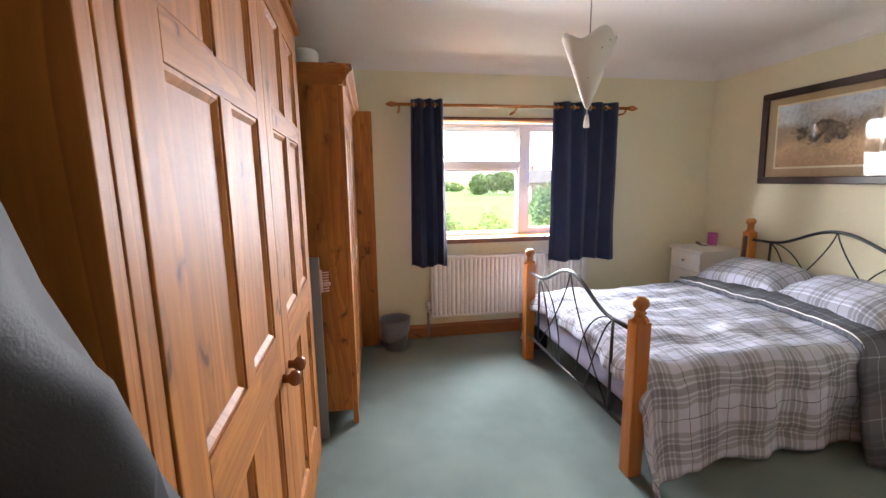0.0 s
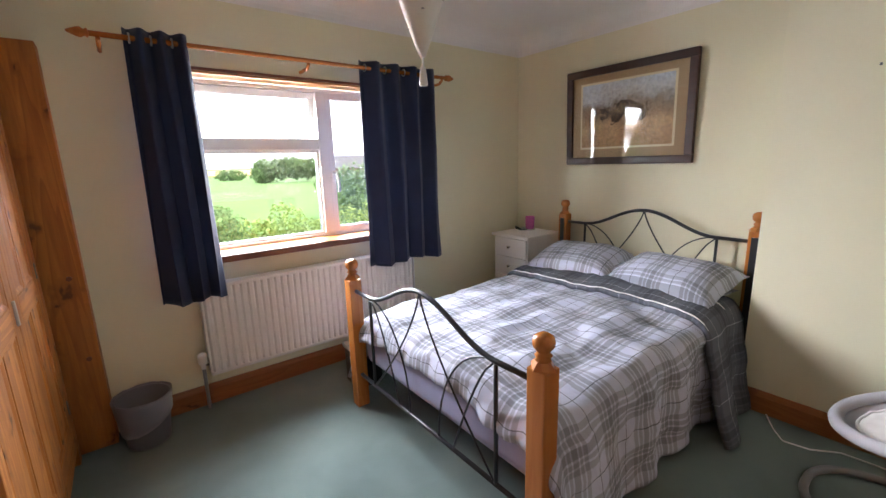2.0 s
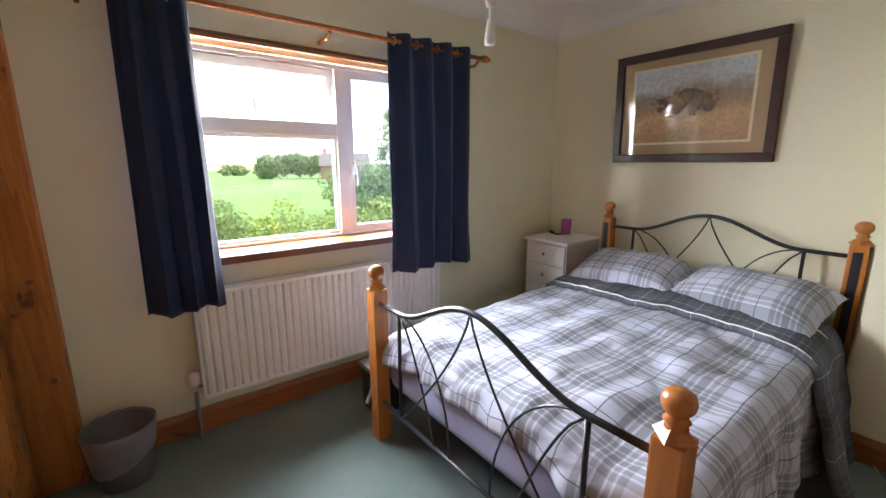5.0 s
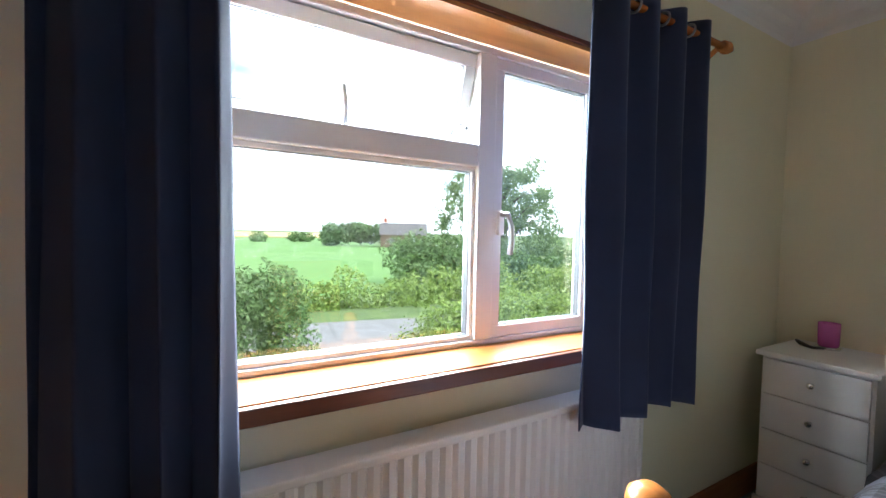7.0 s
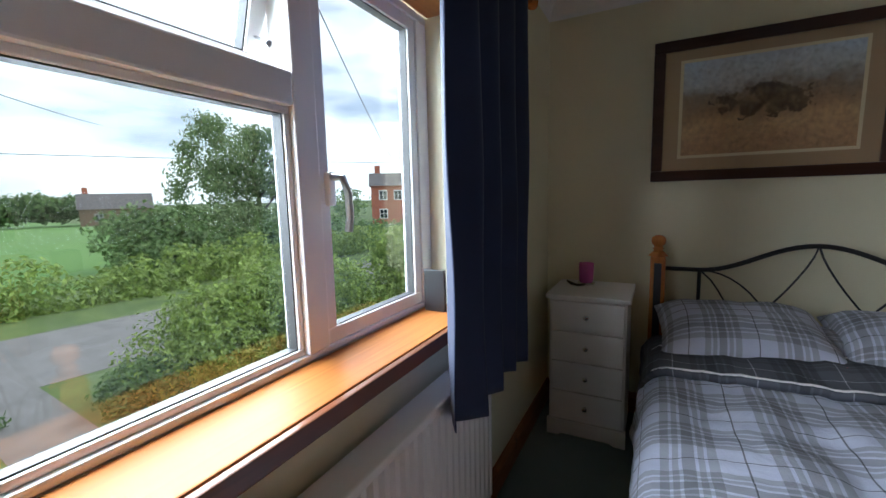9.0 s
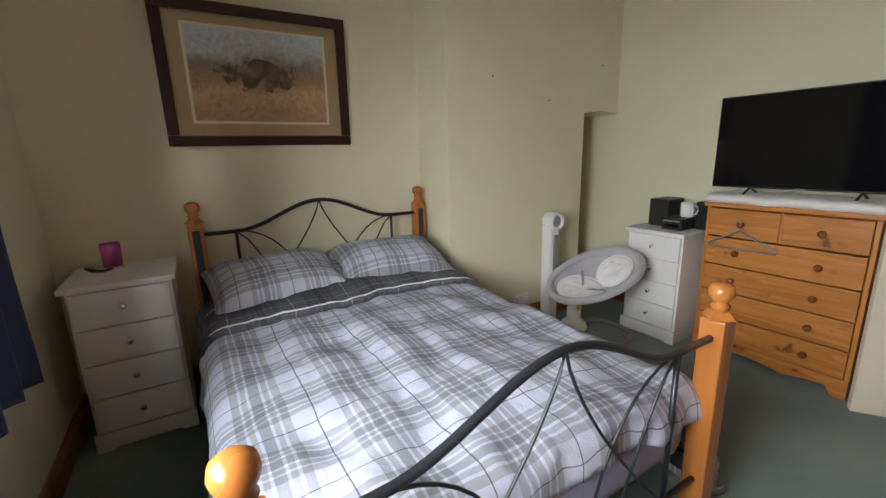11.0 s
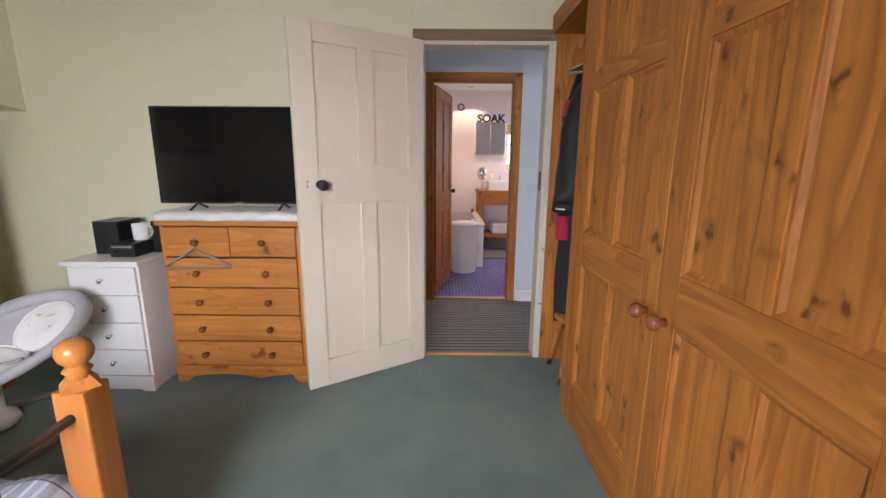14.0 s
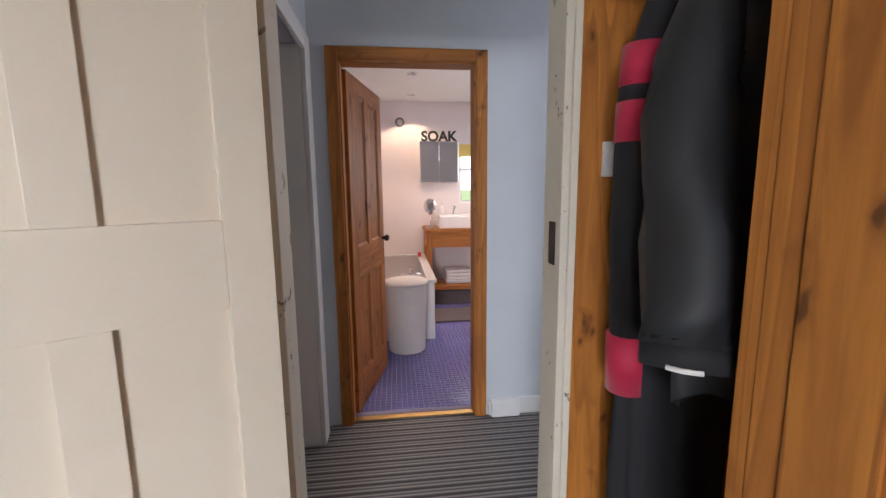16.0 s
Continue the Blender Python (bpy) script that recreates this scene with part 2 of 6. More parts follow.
M_POST = wood("orange_pine_post", (0.55, 0.215, 0.05), (0.40, 0.135, 0.03), "z", 0.25, False)
M_FRAMEWOOD = wood("dark_mahogany_frame", (0.060, 0.022, 0.014), (0.03, 0.011, 0.008), "y", 0.3, False)
M_DOORPAINT = painted("aged_cream_door_paint", (0.74, 0.66, 0.53), 0.42, 0.05, 90, 0.15)
M_CHIPPED = painted("chipped_cream_paint", (0.72, 0.66, 0.54), 0.6, 0.05, 90, 0.2, (0.24, 0.17, 0.11), 0.63)
M_WHITE = painted("white_satin_paint", (0.80, 0.79, 0.77), 0.4, 0.02, 120, 0.05)
M_UPVC = painted("white_plastic_frame", (0.82, 0.81, 0.80), 0.3, 0.02, 50, 0.02)
M_GASKET = painted("black_rubber_seal", (0.03, 0.03, 0.03), 0.6)
M_RAD = painted("white_radiator_enamel", (0.80, 0.78, 0.74), 0.35, 0.02, 100, 0.03)
M_NAVY = cloth("navy_curtain_cloth", (0.017, 0.027, 0.072), 500, 0.72, 0.2, 0.2)
_ntree = M_NAVY.node_tree
_tr = _ntree.nodes.new("ShaderNodeBsdfTranslucent")
_tr.inputs["Color"].default_value = (0.045, 0.06, 0.10, 1)
_mx = _ntree.nodes.new("ShaderNodeMixShader")
_mx.inputs[0].default_value = 0.2
_ntree.links.new(_ntree.nodes["Principled BSDF"].outputs[0], _mx.inputs[1])
_ntree.links.new(_tr.outputs[0], _mx.inputs[2])
_ntree.links.new(_mx.outputs[0], _ntree.nodes["Material Output"].inputs["Surface"])
M_IRON = painted("black_iron", (0.018, 0.020, 0.024), 0.32, 0.1, 120, 0.05)
M_CHROME = metal("chrome", (0.8, 0.8, 0.8), 0.12)
M_STEEL = metal("brushed_steel", (0.55, 0.55, 0.55), 0.3)
M_BRASS = metal("brass", (0.75, 0.5, 0.2), 0.3)
M_BLACK = painted("black_plastic", (0.015, 0.015, 0.016), 0.35, 0.1)
M_SCREEN = painted("glossy_black_screen", (0.006, 0.006, 0.007), 0.08, 0.0, 10, 0.0)
M_PLAID = plaid("grey_plaid_duvet_cotton", (0.74, 0.755, 0.83), (0.50, 0.505, 0.535), (0.42, 0.425, 0.445), (0.24, 0.24, 0.26))
M_DARKPLAID = plaid("dark_plaid_cotton", (0.34, 0.35, 0.38), (0.26, 0.27, 0.29), (0.20, 0.205, 0.22), (0.95, 0.95, 1.0), 0.27)
M_LILAC = cloth("lilac_sheet", (0.33, 0.33, 0.50), 300)
M_GREYFAB = cloth("light_grey_knit", (0.43, 0.42, 0.44), 180)
M_PALEFAB = cloth("patterned_white_cushion_cotton", (0.78, 0.76, 0.76), 220)
M_FLEECE = cloth("cream_fleece_blanket", (0.75, 0.71, 0.68), 70, 0.95, 0.1, 0.8)
M_GREYPL = painted("grey_plastic", (0.28, 0.28, 0.29), 0.4)
M_MIDGREY = painted("mid_grey_tube", (0.20, 0.20, 0.21), 0.4)
M_BINGREY = painted("blue_grey_bin_plastic", (0.13, 0.14, 0.17), 0.4)
M_LINER = cloth("grey_bin_liner", (0.21, 0.21, 0.24), 60, 0.4)
M_COAT = cloth("charcoal_coat_cloth", (0.013, 0.0135, 0.016), 300, 0.6)
M_BLACKCLOTH = cloth("black_cloth", (0.010, 0.010, 0.013), 300, 0.8)
for _m in (M_COAT, M_BLACKCLOTH):
    _m.node_tree.nodes["Principled BSDF"].inputs["Sheen Weight"].default_value = 0.02
M_RED = cloth("crimson_trim_cloth", (0.45, 0.01, 0.05), 300, 0.7)
M_PRINT = painting_mat()
M_MOUNT = painted("tan_picture_mount", (0.42, 0.30, 0.17), 0.85)
M_SLIP = painted("cream_picture_slip", (0.72, 0.64, 0.42), 0.8)
M_GLASS = glass_mat("window_glass", (0.96, 0.98, 0.97))
M_PICGLASS = glass_mat("picture_glass", (1, 1, 1), 0.02, 0.018)
M_PINKGLASS = painted("magenta_lacquered_glass", (0.50, 0.10, 0.36), 0.12, 0.1)
M_SHADE = painted("parchment_lamp_shade", (0.70, 0.68, 0.62), 0.7, 0.06)
M_MIRROR = metal("mirror_silver", (0.92, 0.92, 0.92), 0.01)
M_CERAMIC = painted("white_ceramic", (0.85, 0.84, 0.83), 0.12, 0.01)
M_WICKER = painted("white_wicker", (0.74, 0.71, 0.69), 0.7, 0.1, 60, 0.6)
M_TILE = painted("violet_blue_glazed_tile", (0.19, 0.18, 0.45), 0.16, 0.25)
M_GROUT = painted("pale_grout", (0.34, 0.34, 0.50), 0.8)
M_BLIND = painted("yellow_blind", (0.72, 0.55, 0.16), 0.8)
M_CARD = painted("white_cardboard", (0.7, 0.7, 0.69), 0.8)
M_PINKPL = painted("pale_pink_plastic", (0.75, 0.52, 0.48), 0.4)
M_YELLOW = painted("lime_yellow_plastic", (0.65, 0.60, 0.05), 0.4)
M_RUG = cloth("brown_rug", (0.13, 0.10, 0.10), 120)
M_SPOT = glow("spotlight_lens", (1.0, 0.82, 0.6), 25.0)
M_HEDGE = leaf_mat("hedge_leaf", (0.075, 0.135, 0.045), (0.150, 0.235, 0.075))
M_BUSH = leaf_mat("light_bush_leaf", (0.150, 0.230, 0.050), (0.280, 0.370, 0.090))
M_TREELEAF = leaf_mat("tree_leaf", (0.115, 0.180, 0.070), (0.210, 0.290, 0.120))
M_BARK = painted("bark", (0.10, 0.08, 0.06), 0.95)
M_GRASS = ground_mat("rough_grass", (0.050, 0.085, 0.022), (0.120, 0.165, 0.045), 0.8)
M_FIELD = ground_mat("green_crop_field", (0.085, 0.175, 0.035), (0.115, 0.22, 0.045), 0.15)
M_STRAW = ground_mat("ripe_yellow_field", (0.40, 0.31, 0.12), (0.48, 0.38, 0.16), 0.05)
M_ROAD = ground_mat("grey_asphalt", (0.14, 0.135, 0.13), (0.20, 0.19, 0.185), 1.5)
M_BRICK = brick_mat()
M_DULLBRICK = painted("weathered_brown_brick", (0.20, 0.13, 0.095), 0.9)
M_ROOF = painted("grey_roof_slate", (0.11, 0.10, 0.10), 0.8)
M_CARRED = painted("red_car_paint", (0.45, 0.01, 0.02), 0.18)
M_DARKGLASS = painted("dark_car_glass", (0.02, 0.025, 0.03), 0.06)


# ---- mesh helpers ----
LOCAL = set()


def thing(name, base=(0, 0, 0), rz=0.0, label="", category="", group="", local=False):
    e = new(name)
    e.empty_display_size = 0.1
    e.matrix_basis = pose(*base, 0, 0, rz)
    if local:
        LOCAL.add(e.name)
    return tagged(e, label, category, group)


def link(name, bm, material, parent=None, label="", smooth=False):
    me = bpy.data.meshes.new(name)
    bmesh.ops.recalc_face_normals(bm, faces=bm.faces)
    bm.to_mesh(me)
    bm.free()
    me.materials.append(material)
    if smooth:
        for p in me.polygons:
            p.use_smooth = True
    ob = new(name, me)
    if parent is not None:
        ob.parent = parent
        if parent.type == "EMPTY" and parent.name not in LOCAL:
            ob.matrix_parent_inverse = parent.matrix_basis.inverted()
    if label:
        tagged(ob, label)
    return ob


part = link


def box(lo, hi, bevel=0.0, bm=None):
    out = bm or bmesh.new()
    lo, hi = [min(a, b) for a, b in zip(lo, hi)], [max(a, b) for a, b in zip(lo, hi)]
    m = Matrix.Translation([(a + b) / 2 for a, b in zip(lo, hi)]) @ Matrix.Diagonal([b - a for a, b in zip(lo, hi)] + [1])
    r = bmesh.ops.create_cube(out, size=1, matrix=m)
    if bevel:
        vs = r["verts"]
        es = list({e for v in vs for e in v.link_edges})
        bmesh.ops.bevel(out, geom=es, offset=bevel, segments=2, affect="EDGES", profile=0.6)
    return out


def tube(points, radius, sides=8, bm=None, closed=False):
    out = bm or bmesh.new()
    pts = [Vector(p) for p in points]
    n = len(pts)
    rings = []
    for i, p in enumerate(pts):
        if closed:
            d = pts[(i + 1) % n] - pts[i - 1]
        else:
            d = pts[min(i + 1, n - 1)] - pts[max(i - 1, 0)]
        d.normalize()
        up = Vector((0, 0, 1)) if abs(d.z) < 0.95 else Vector((1, 0, 0))
        a = d.cross(up).normalized()
        b = d.cross(a)
        r = radius[i] if isinstance(radius, (list, tuple)) else radius
        rings.append([out.verts.new(p + r * (math.cos(t) * a + math.sin(t) * b)) for t in (2 * math.pi * j / sides for j in range(sides))])
    for i in range(n if closed else n - 1):
        r0, r1 = rings[i], rings[(i + 1) % n]
        for j in range(sides):
            out.faces.new((r0[j], r0[(j + 1) % sides], r1[(j + 1) % sides], r1[j]))
    if not closed:
        out.faces.new(rings[0][::-1])
        out.faces.new(rings[-1])
    return out


def lathe(profile, centre, axis="z", sides=20, bm=None):
    """profile: (radius, height) pairs along the axis."""
    out = bm or bmesh.new()
    c = Vector(centre)
    turn = {"z": Matrix.Identity(3), "x": Matrix.Rotation(radians(90), 3, "Y"), "-x": Matrix.Rotation(radians(-90), 3, "Y"),
            "y": Matrix.Rotation(radians(-90), 3, "X"), "-y": Matrix.Rotation(radians(90), 3, "X")}[axis]
    rings = []
    for r, h in profile:
        rings.append([out.verts.new(c + turn @ Vector((max(r, 1e-4) * math.cos(t), max(r, 1e-4) * math.sin(t), h))) for t in (2 * math.pi * j / sides for j in range(sides))])
    for r0, r1 in zip(rings, rings[1:]):
        for j in range(sides):
            out.faces.new((r0[j], r0[(j + 1) % sides], r1[(j + 1) % sides], r1[j]))
    out.faces.new(rings[0][::-1])
    out.faces.new(rings[-1])
    return out


def prism(outline, axis, a, b, bm=None):
    """An outline of (u, v) pairs pushed from a to b along axis x (u=y, v=z), y (u=x, v=z) or z (u=x, v=y)."""
    out = bm or bmesh.new()
    put = {"x": lambda u, v, w: (w, u, v), "y": lambda u, v, w: (u, w, v), "z": lambda u, v, w: (u, v, w)}[axis]
    va = [out.verts.new(put(u, v, a)) for u, v in outline]
    vb = [out.verts.new(put(u, v, b)) for u, v in outline]
    n = len(outline)
    for i in range(n):
        out.faces.new((va[i], va[(i + 1) % n], vb[(i + 1) % n], vb[i]))
    out.faces.new(va[::-1])
    out.faces.new(vb)
    return out


def sheet(nu, nv, f, uvf=None):
    """A grid of points f(u, v), u and v from 0 to 1; uvf gives its texture coordinates."""
    bm = bmesh.new()
    g = [[bm.verts.new(f(i / nu, j / nv)) for j in range(nv + 1)] for i in range(nu + 1)]
    lay = bm.loops.layers.uv.new("UVMap") if uvf else None
    for i in range(nu):
        for j in range(nv):
            fc = bm.faces.new((g[i][j], g[i + 1][j], g[i + 1][j + 1], g[i][j + 1]))
            if lay:
                for lp, (a, b) in zip(fc.loops, ((i, j), (i + 1, j), (i + 1, j + 1), (i, j + 1))):
                    lp[lay].uv = uvf(a / nu, b / nv)
    return bm


def thick(ob, t):
    m = ob.modifiers.new("thickness", "SOLIDIFY")
    m.thickness, m.offset = t, 0.0
    return ob


def structure(name, bm, material, label, category, smooth=False):
    return tagged(link(name, bm, material, None, "", smooth), label, category, "", "structure")


def knob(parent, centre, axis, r=0.019, material=None, name="knob"):
    pr = [(r * 0.55, 0), (r * 0.5, r * 0.6), (r * 0.95, r * 1.1), (r, r * 1.5), (r * 0.8, r * 1.95), (r * 0.3, r * 2.15)]
    return part(name, lathe(pr, centre, axis, 14), material or M_KNOB, parent, "", True)


def panelled(parent, w, h, d, material, rows, cols, field, cross=None, mould=0.020):
    """A panelled leaf in the xz plane, x 0..w, z 0..h, y -d/2..d/2. rows and cols: (from, to) of the panels; field: how far panels lie back."""
    cross = cross or material
    # upright stiles run full height, rails lie between them
    edges_x = [0] + [v for c in cols for v in c] + [w]
    for i in range(0, len(edges_x), 2):
        a, b = edges_x[i], edges_x[i + 1]
        if i in (0, len(edges_x) - 2):
            part("stile", box((a, -d / 2, 0), (b, d / 2, h), 0.003), material, parent)
        else:
            for r in rows:
                part("muntin", box((a, -d / 2, r[0]), (b, d / 2, r[1]), 0.002), material, parent)
    edges_z = [0] + [v for r in rows for v in r] + [h]
    for i in range(0, len(edges_z), 2):
        part("rail", box((cols[0][0], -d / 2, edges_z[i]), (cols[-1][1], d / 2, edges_z[i + 1]), 0.002), cross, parent)
    for c in cols:
        for r in rows:
            pan = part("panel", box((c[0], -d / 2 + field, r[0]), (c[1], d / 2 - field, r[1])), material, parent)
            # raised moulding round the panel
            for s in (-1, 1) if mould else ():
                y0, y1 = s * (d / 2 - field), s * (d / 2 - field * 0.35)
                m = mould
                loops = []
                for inset, y in ((0, y0), (0, y1), (m * 0.4, y1), (m, y0)):
                    loops.append([(c[0] + inset, y, r[0] + inset), (c[1] - inset, y, r[0] + inset), (c[1] - inset, y, r[1] - inset), (c[0] + inset, y, r[1] - inset)])
                bm = bmesh.new()
                vs = [[bm.verts.new(p) for p in lp] for lp in loops]
                for q in range(4):
                    l0, l1 = vs[q], vs[(q + 1) % 4]
                    for i in range(4):
                        bm.faces.new((l0[i], l0[(i + 1) % 4], l1[(i + 1) % 4], l1[i]))
                part("moulding", bm, material, pan)


# ---- structure: bedroom ----
WY, BY, CZ = 2.62, -1.09, 2.46        # window wall, door wall, ceiling
EX, CX, LX = 3.32, 2.94, -0.85        # bed wall, chimney breast face, wardrobe wall

structure("floor", box((LX - 0.1, BY - 0.02, -0.12), (EX + 0.12, WY + 0.02, 0)), M_CARPET, "worn teal-green fitted bedroom carpet", "carpet")


def ceiling_mesh():
    bm = bmesh.new()
    box((LX - 0.1, BY - 0.1, CZ), (EX + 0.12, WY + 0.25, CZ + 0.12), 0, bm)
    r = 0.16
    arc = [(r - r * math.cos(a), r - r * math.sin(a)) for a in (math.pi / 2 * i / 8 for i in range(9))]
    # coved edge along the window wall and along the bed wall
    prism([(WY - p, CZ - 0.002 - q * 0.8) for p, q in arc] + [(WY + 0.01, CZ + 0.01)], "x", LX, EX, bm)
    prism([(EX - p, CZ - 0.002 - q * 0.8) for p, q in arc] + [(EX + 0.01, CZ + 0.01)], "y", 0.565, WY, bm)
    return bm


structure("ceiling", ceiling_mesh(), M_CEIL, "white painted plaster ceiling with coved edges", "ceiling", False)

W0, W1, Z0, Z1 = 0.44, 2.06, 0.918, 1.955
bm = bmesh.new()
box((LX - 0.1, WY, -0.1), (W0, WY + 0.25, CZ + 0.05), 0, bm)
box((W1, WY, -0.1), (EX + 0.12, WY + 0.25, CZ + 0.05), 0, bm)
box((W0, WY, -0.1), (W1, WY + 0.25, 0.876), 0, bm)
box((W0, 2.768, 0.876), (W1, WY + 0.25, Z0 - 0.001), 0, bm)
box((W0, WY, Z1), (W1, WY + 0.25, CZ + 0.05), 0, bm)
structure("wall_north", bm, M_WALL, "cream painted plaster wall round the window", "wall")

bm = bmesh.new()
box((EX, BY - 0.1, -0.1), (EX + 0.12, WY, CZ + 0.05), 0, bm)
structure("wall_east", bm, M_WALL, "cream painted plaster wall behind the bed", "wall")
CH = 0.565                            # end of the chimney breast by the bed
arch = [(BY + (-0.69 - BY) * i / 8, 1.575 + 0.022 * math.sin(math.pi * i / 8)) for i in range(9)]
bm = prism([(CH, -0.1), (CH, CZ + 0.05), (BY, CZ + 0.05)] + arch + [(-0.69, -0.1)], "x", CX, EX)
structure("chimney_breast", bm, M_WALL, "cream painted chimney breast with a low alcove", "wall")

D0, D1, DZ = -0.215, 0.55, 1.985
bm = bmesh.new()
box((D1, BY - 0.11, -0.1), (EX + 0.12, BY, CZ + 0.05), 0, bm)
box((LX - 0.1, BY - 0.11, -0.1), (D0, BY, CZ + 0.05), 0, bm)
box((D0, BY - 0.11, DZ), (D1, BY, CZ + 0.05), 0, bm)
structure("wall_south", bm, M_WALL, "cream painted wall with the bedroom doorway", "wall")
structure("wall_west", box((LX - 0.12, BY, -0.1), (LX, WY, CZ + 0.05)), M_WALL, "cream painted wall behind the wardrobes", "wall")


def skirting(name, axis, a, b, at, side, h=0.125):
    prof = [(0, 0), (0.02, 0), (0.02, h - 0.03), (0.012, h - 0.012), (0.008, h), (0, h)]
    bm = prism([(at + side * u, v) for u, v in prof], axis, a, b)
    return structure(name, bm, M_SKIRT_X if axis == "x" else M_SKIRT_Y, "reddish varnished pine skirting board", "skirting")


skirting("baseboard_north", "x", 0.09, EX, WY, -1)
skirting("baseboard_east", "y", 0.59, WY - 0.02, EX, -1)
skirting("baseboard_chimney", "y", -0.69, CH, CX, -1)
skirting("baseboard_alcove", "y", BY, -0.72, EX, -1)
skirting("baseboard_chimney_side", "x", CX, EX - 0.02, CH, 1)
skirting("baseboard_south", "x", 0.66, EX, BY, 1)

# timber lining, sill and window
bm = box((W0, WY - 0.006, Z1 - 0.014), (W1, WY + 0.14, Z1 - 0.001))
structure("window_head_lining", bm, M_LINING, "orange varnished timber lining above the window", "trim")
structure("window_head_trim", box((W0 - 0.02, WY - 0.014, Z1), (W1 + 0.02, WY - 0.001, Z1 + 0.016), 0.003), M_SILLEDGE, "dark reddish timber edge above the window", "trim")
sill = thing("window_sill", (1.25, 2.65, 0.877), 0, "glossy orange varnished timber window sill with scratches", "window sill")
sill["kind"] = "structure"
part("sill_board", box((W0, 2.585, 0.877), (W1, 2.765, 0.917), 0.004), M_SILL, sill)
part("sill_edge", box((W0 - 0.03, 2.565, 0.872), (W1 + 0.03, 2.584, 0.914), 0.004), M_SILLEDGE, sill, "dark reddish front edge")

win = thing("window_1", (1.25, 2.79, Z0), 0, "white plastic double-glazed window with an open fanlight", "window")
win["kind"] = "structure"
FY0, FY1 = 2.765, 2.835
GB, GT, MX0, MX1, TR0, TR1 = 0.936, 1.915, 1.423, 1.525, 1.53, 1.605
part("bottom_frame", box((W0, FY0, Z0), (W1, FY1, GB), 0.006), M_UPVC, win)
part("top_frame", box((W0, FY0, GT), (W1, FY1, Z1 - 0.014), 0.006), M_UPVC, win)
part("left_frame", box((W0, FY0 + 0.001, GB), (W0 + 0.06, FY1, GT), 0.006), M_UPVC, win)
part("right_frame", box((W1 - 0.07, FY0 + 0.001, GB), (W1, FY1, GT), 0.006), M_UPVC, win)
part("mullion", box((MX0, FY0 - 0.004, GB), (MX1 - 0.03, FY1, GT), 0.006), M_UPVC, win)
part("transom", box((W0 + 0.06, FY0 - 0.004, TR0), (MX0, FY1, TR1), 0.006), M_UPVC, win)


def glazing(x0, x1, z0, z1, y, w, parent, name):
    bm = bmesh.new()
    for lo, hi in (((x0, z0), (x1, z0 + w)), ((x0, z1 - w), (x1, z1)), ((x0, z0 + w), (x0 + w, z1 - w)), ((x1 - w, z0 + w), (x1, z1 - w))):
        box((lo[0], y - 0.022, lo[1]), (hi[0], y + 0.022, hi[1]), 0.004, bm)
    sash = part(name, bm, M_UPVC, parent)
    g = 0.003
    bm = bmesh.new()
    for lo, hi in (((x0 + w, z0 + w), (x1 - w, z0 + w + g)), ((x0 + w, z1 - w - g), (x1 - w, z1 - w)), ((x0 + w, z0 + w), (x0 + w + g, z1 - w)), ((x1 - w - g, z0 + w), (x1 - w, z1 - w))):
        box((lo[0], y - 0.014, lo[1]), (hi[0], y + 0.014, hi[1]), 0, bm)
    part("rubber_seal", bm, M_GASKET, sash)
    pane = part("pane", box((x0 + w, y - 0.003, z0 + w), (x1 - w, y + 0.003, z1 - w)), M_GLASS, sash)
    pane.visible_shadow = False
    return sash


glazing(W0 + 0.06, MX0, GB, TR0, 2.80, 0.016, win, "fixed_light")
cas = glazing(MX1 - 0.03, W1 - 0.07, GB, GT, 2.795, 0.041, win, "casement")
fan = glazing(W0 + 0.06, MX0, TR1, GT, 2.80, 0.042, win, "fanlight")
piv = Matrix.Translation((0, 2.80, GT)) @ Matrix.Rotation(radians(17), 4, "X") @ Matrix.Translation((0, -2.80, -GT))
fan.matrix_basis = piv
hd = part("casement_handle", box((1.502, 2.742, 1.30), (1.526, 2.7605, 1.385), 0.006), M_UPVC, win)
part("lever", tube([(1.514, 2.745, 1.372), (1.516, 2.712, 1.37), (1.522, 2.70, 1.33), (1.525, 2.70, 1.27), (1.522, 2.705, 1.235)], 0.010), M_STEEL, hd)
part("fanlight_stay", tube([(1.39, 2.79, 1.66), (1.408, 2.87, 1.70), (1.408, 2.80, 1.88)], 0.007), M_STEEL, win)
part("fanlight_handle", tube([(0.97, 2.79, 1.61), (0.972, 2.785, 1.66), (0.962, 2.78, 1.72)], 0.010), M_UPVC, win)


# curtains and pole
pole = thing("curtain_pole", (1.3, 2.466, 2.04), 0, "slim varnished pine curtain pole with turned finials", "curtain pole")
part("rod", tube([(0.27, 2.466, 2.04), (2.33, 2.466, 2.04)], 0.0125, 12), M_POST, pole, "", True)
fin = [(0.012, 0), (0.022, 0.006), (0.014, 0.016), (0.024, 0.03), (0.02, 0.045), (0.007, 0.075), (0.003, 0.08)]
part("finial", lathe(fin, (2.33, 2.466, 2.04), "x", 14), M_POST, pole, "", True)
part("finial", lathe(fin, (0.27, 2.466, 2.04), "-x", 14), M_POST, pole, "", True)
for x in (0.30, 1.285, 2.30):
    part("bracket", tube([(x, WY, 2.0), (x, 2.50, 2.0), (x, 2.467, 2.022)], 0.010), M_POST, pole)


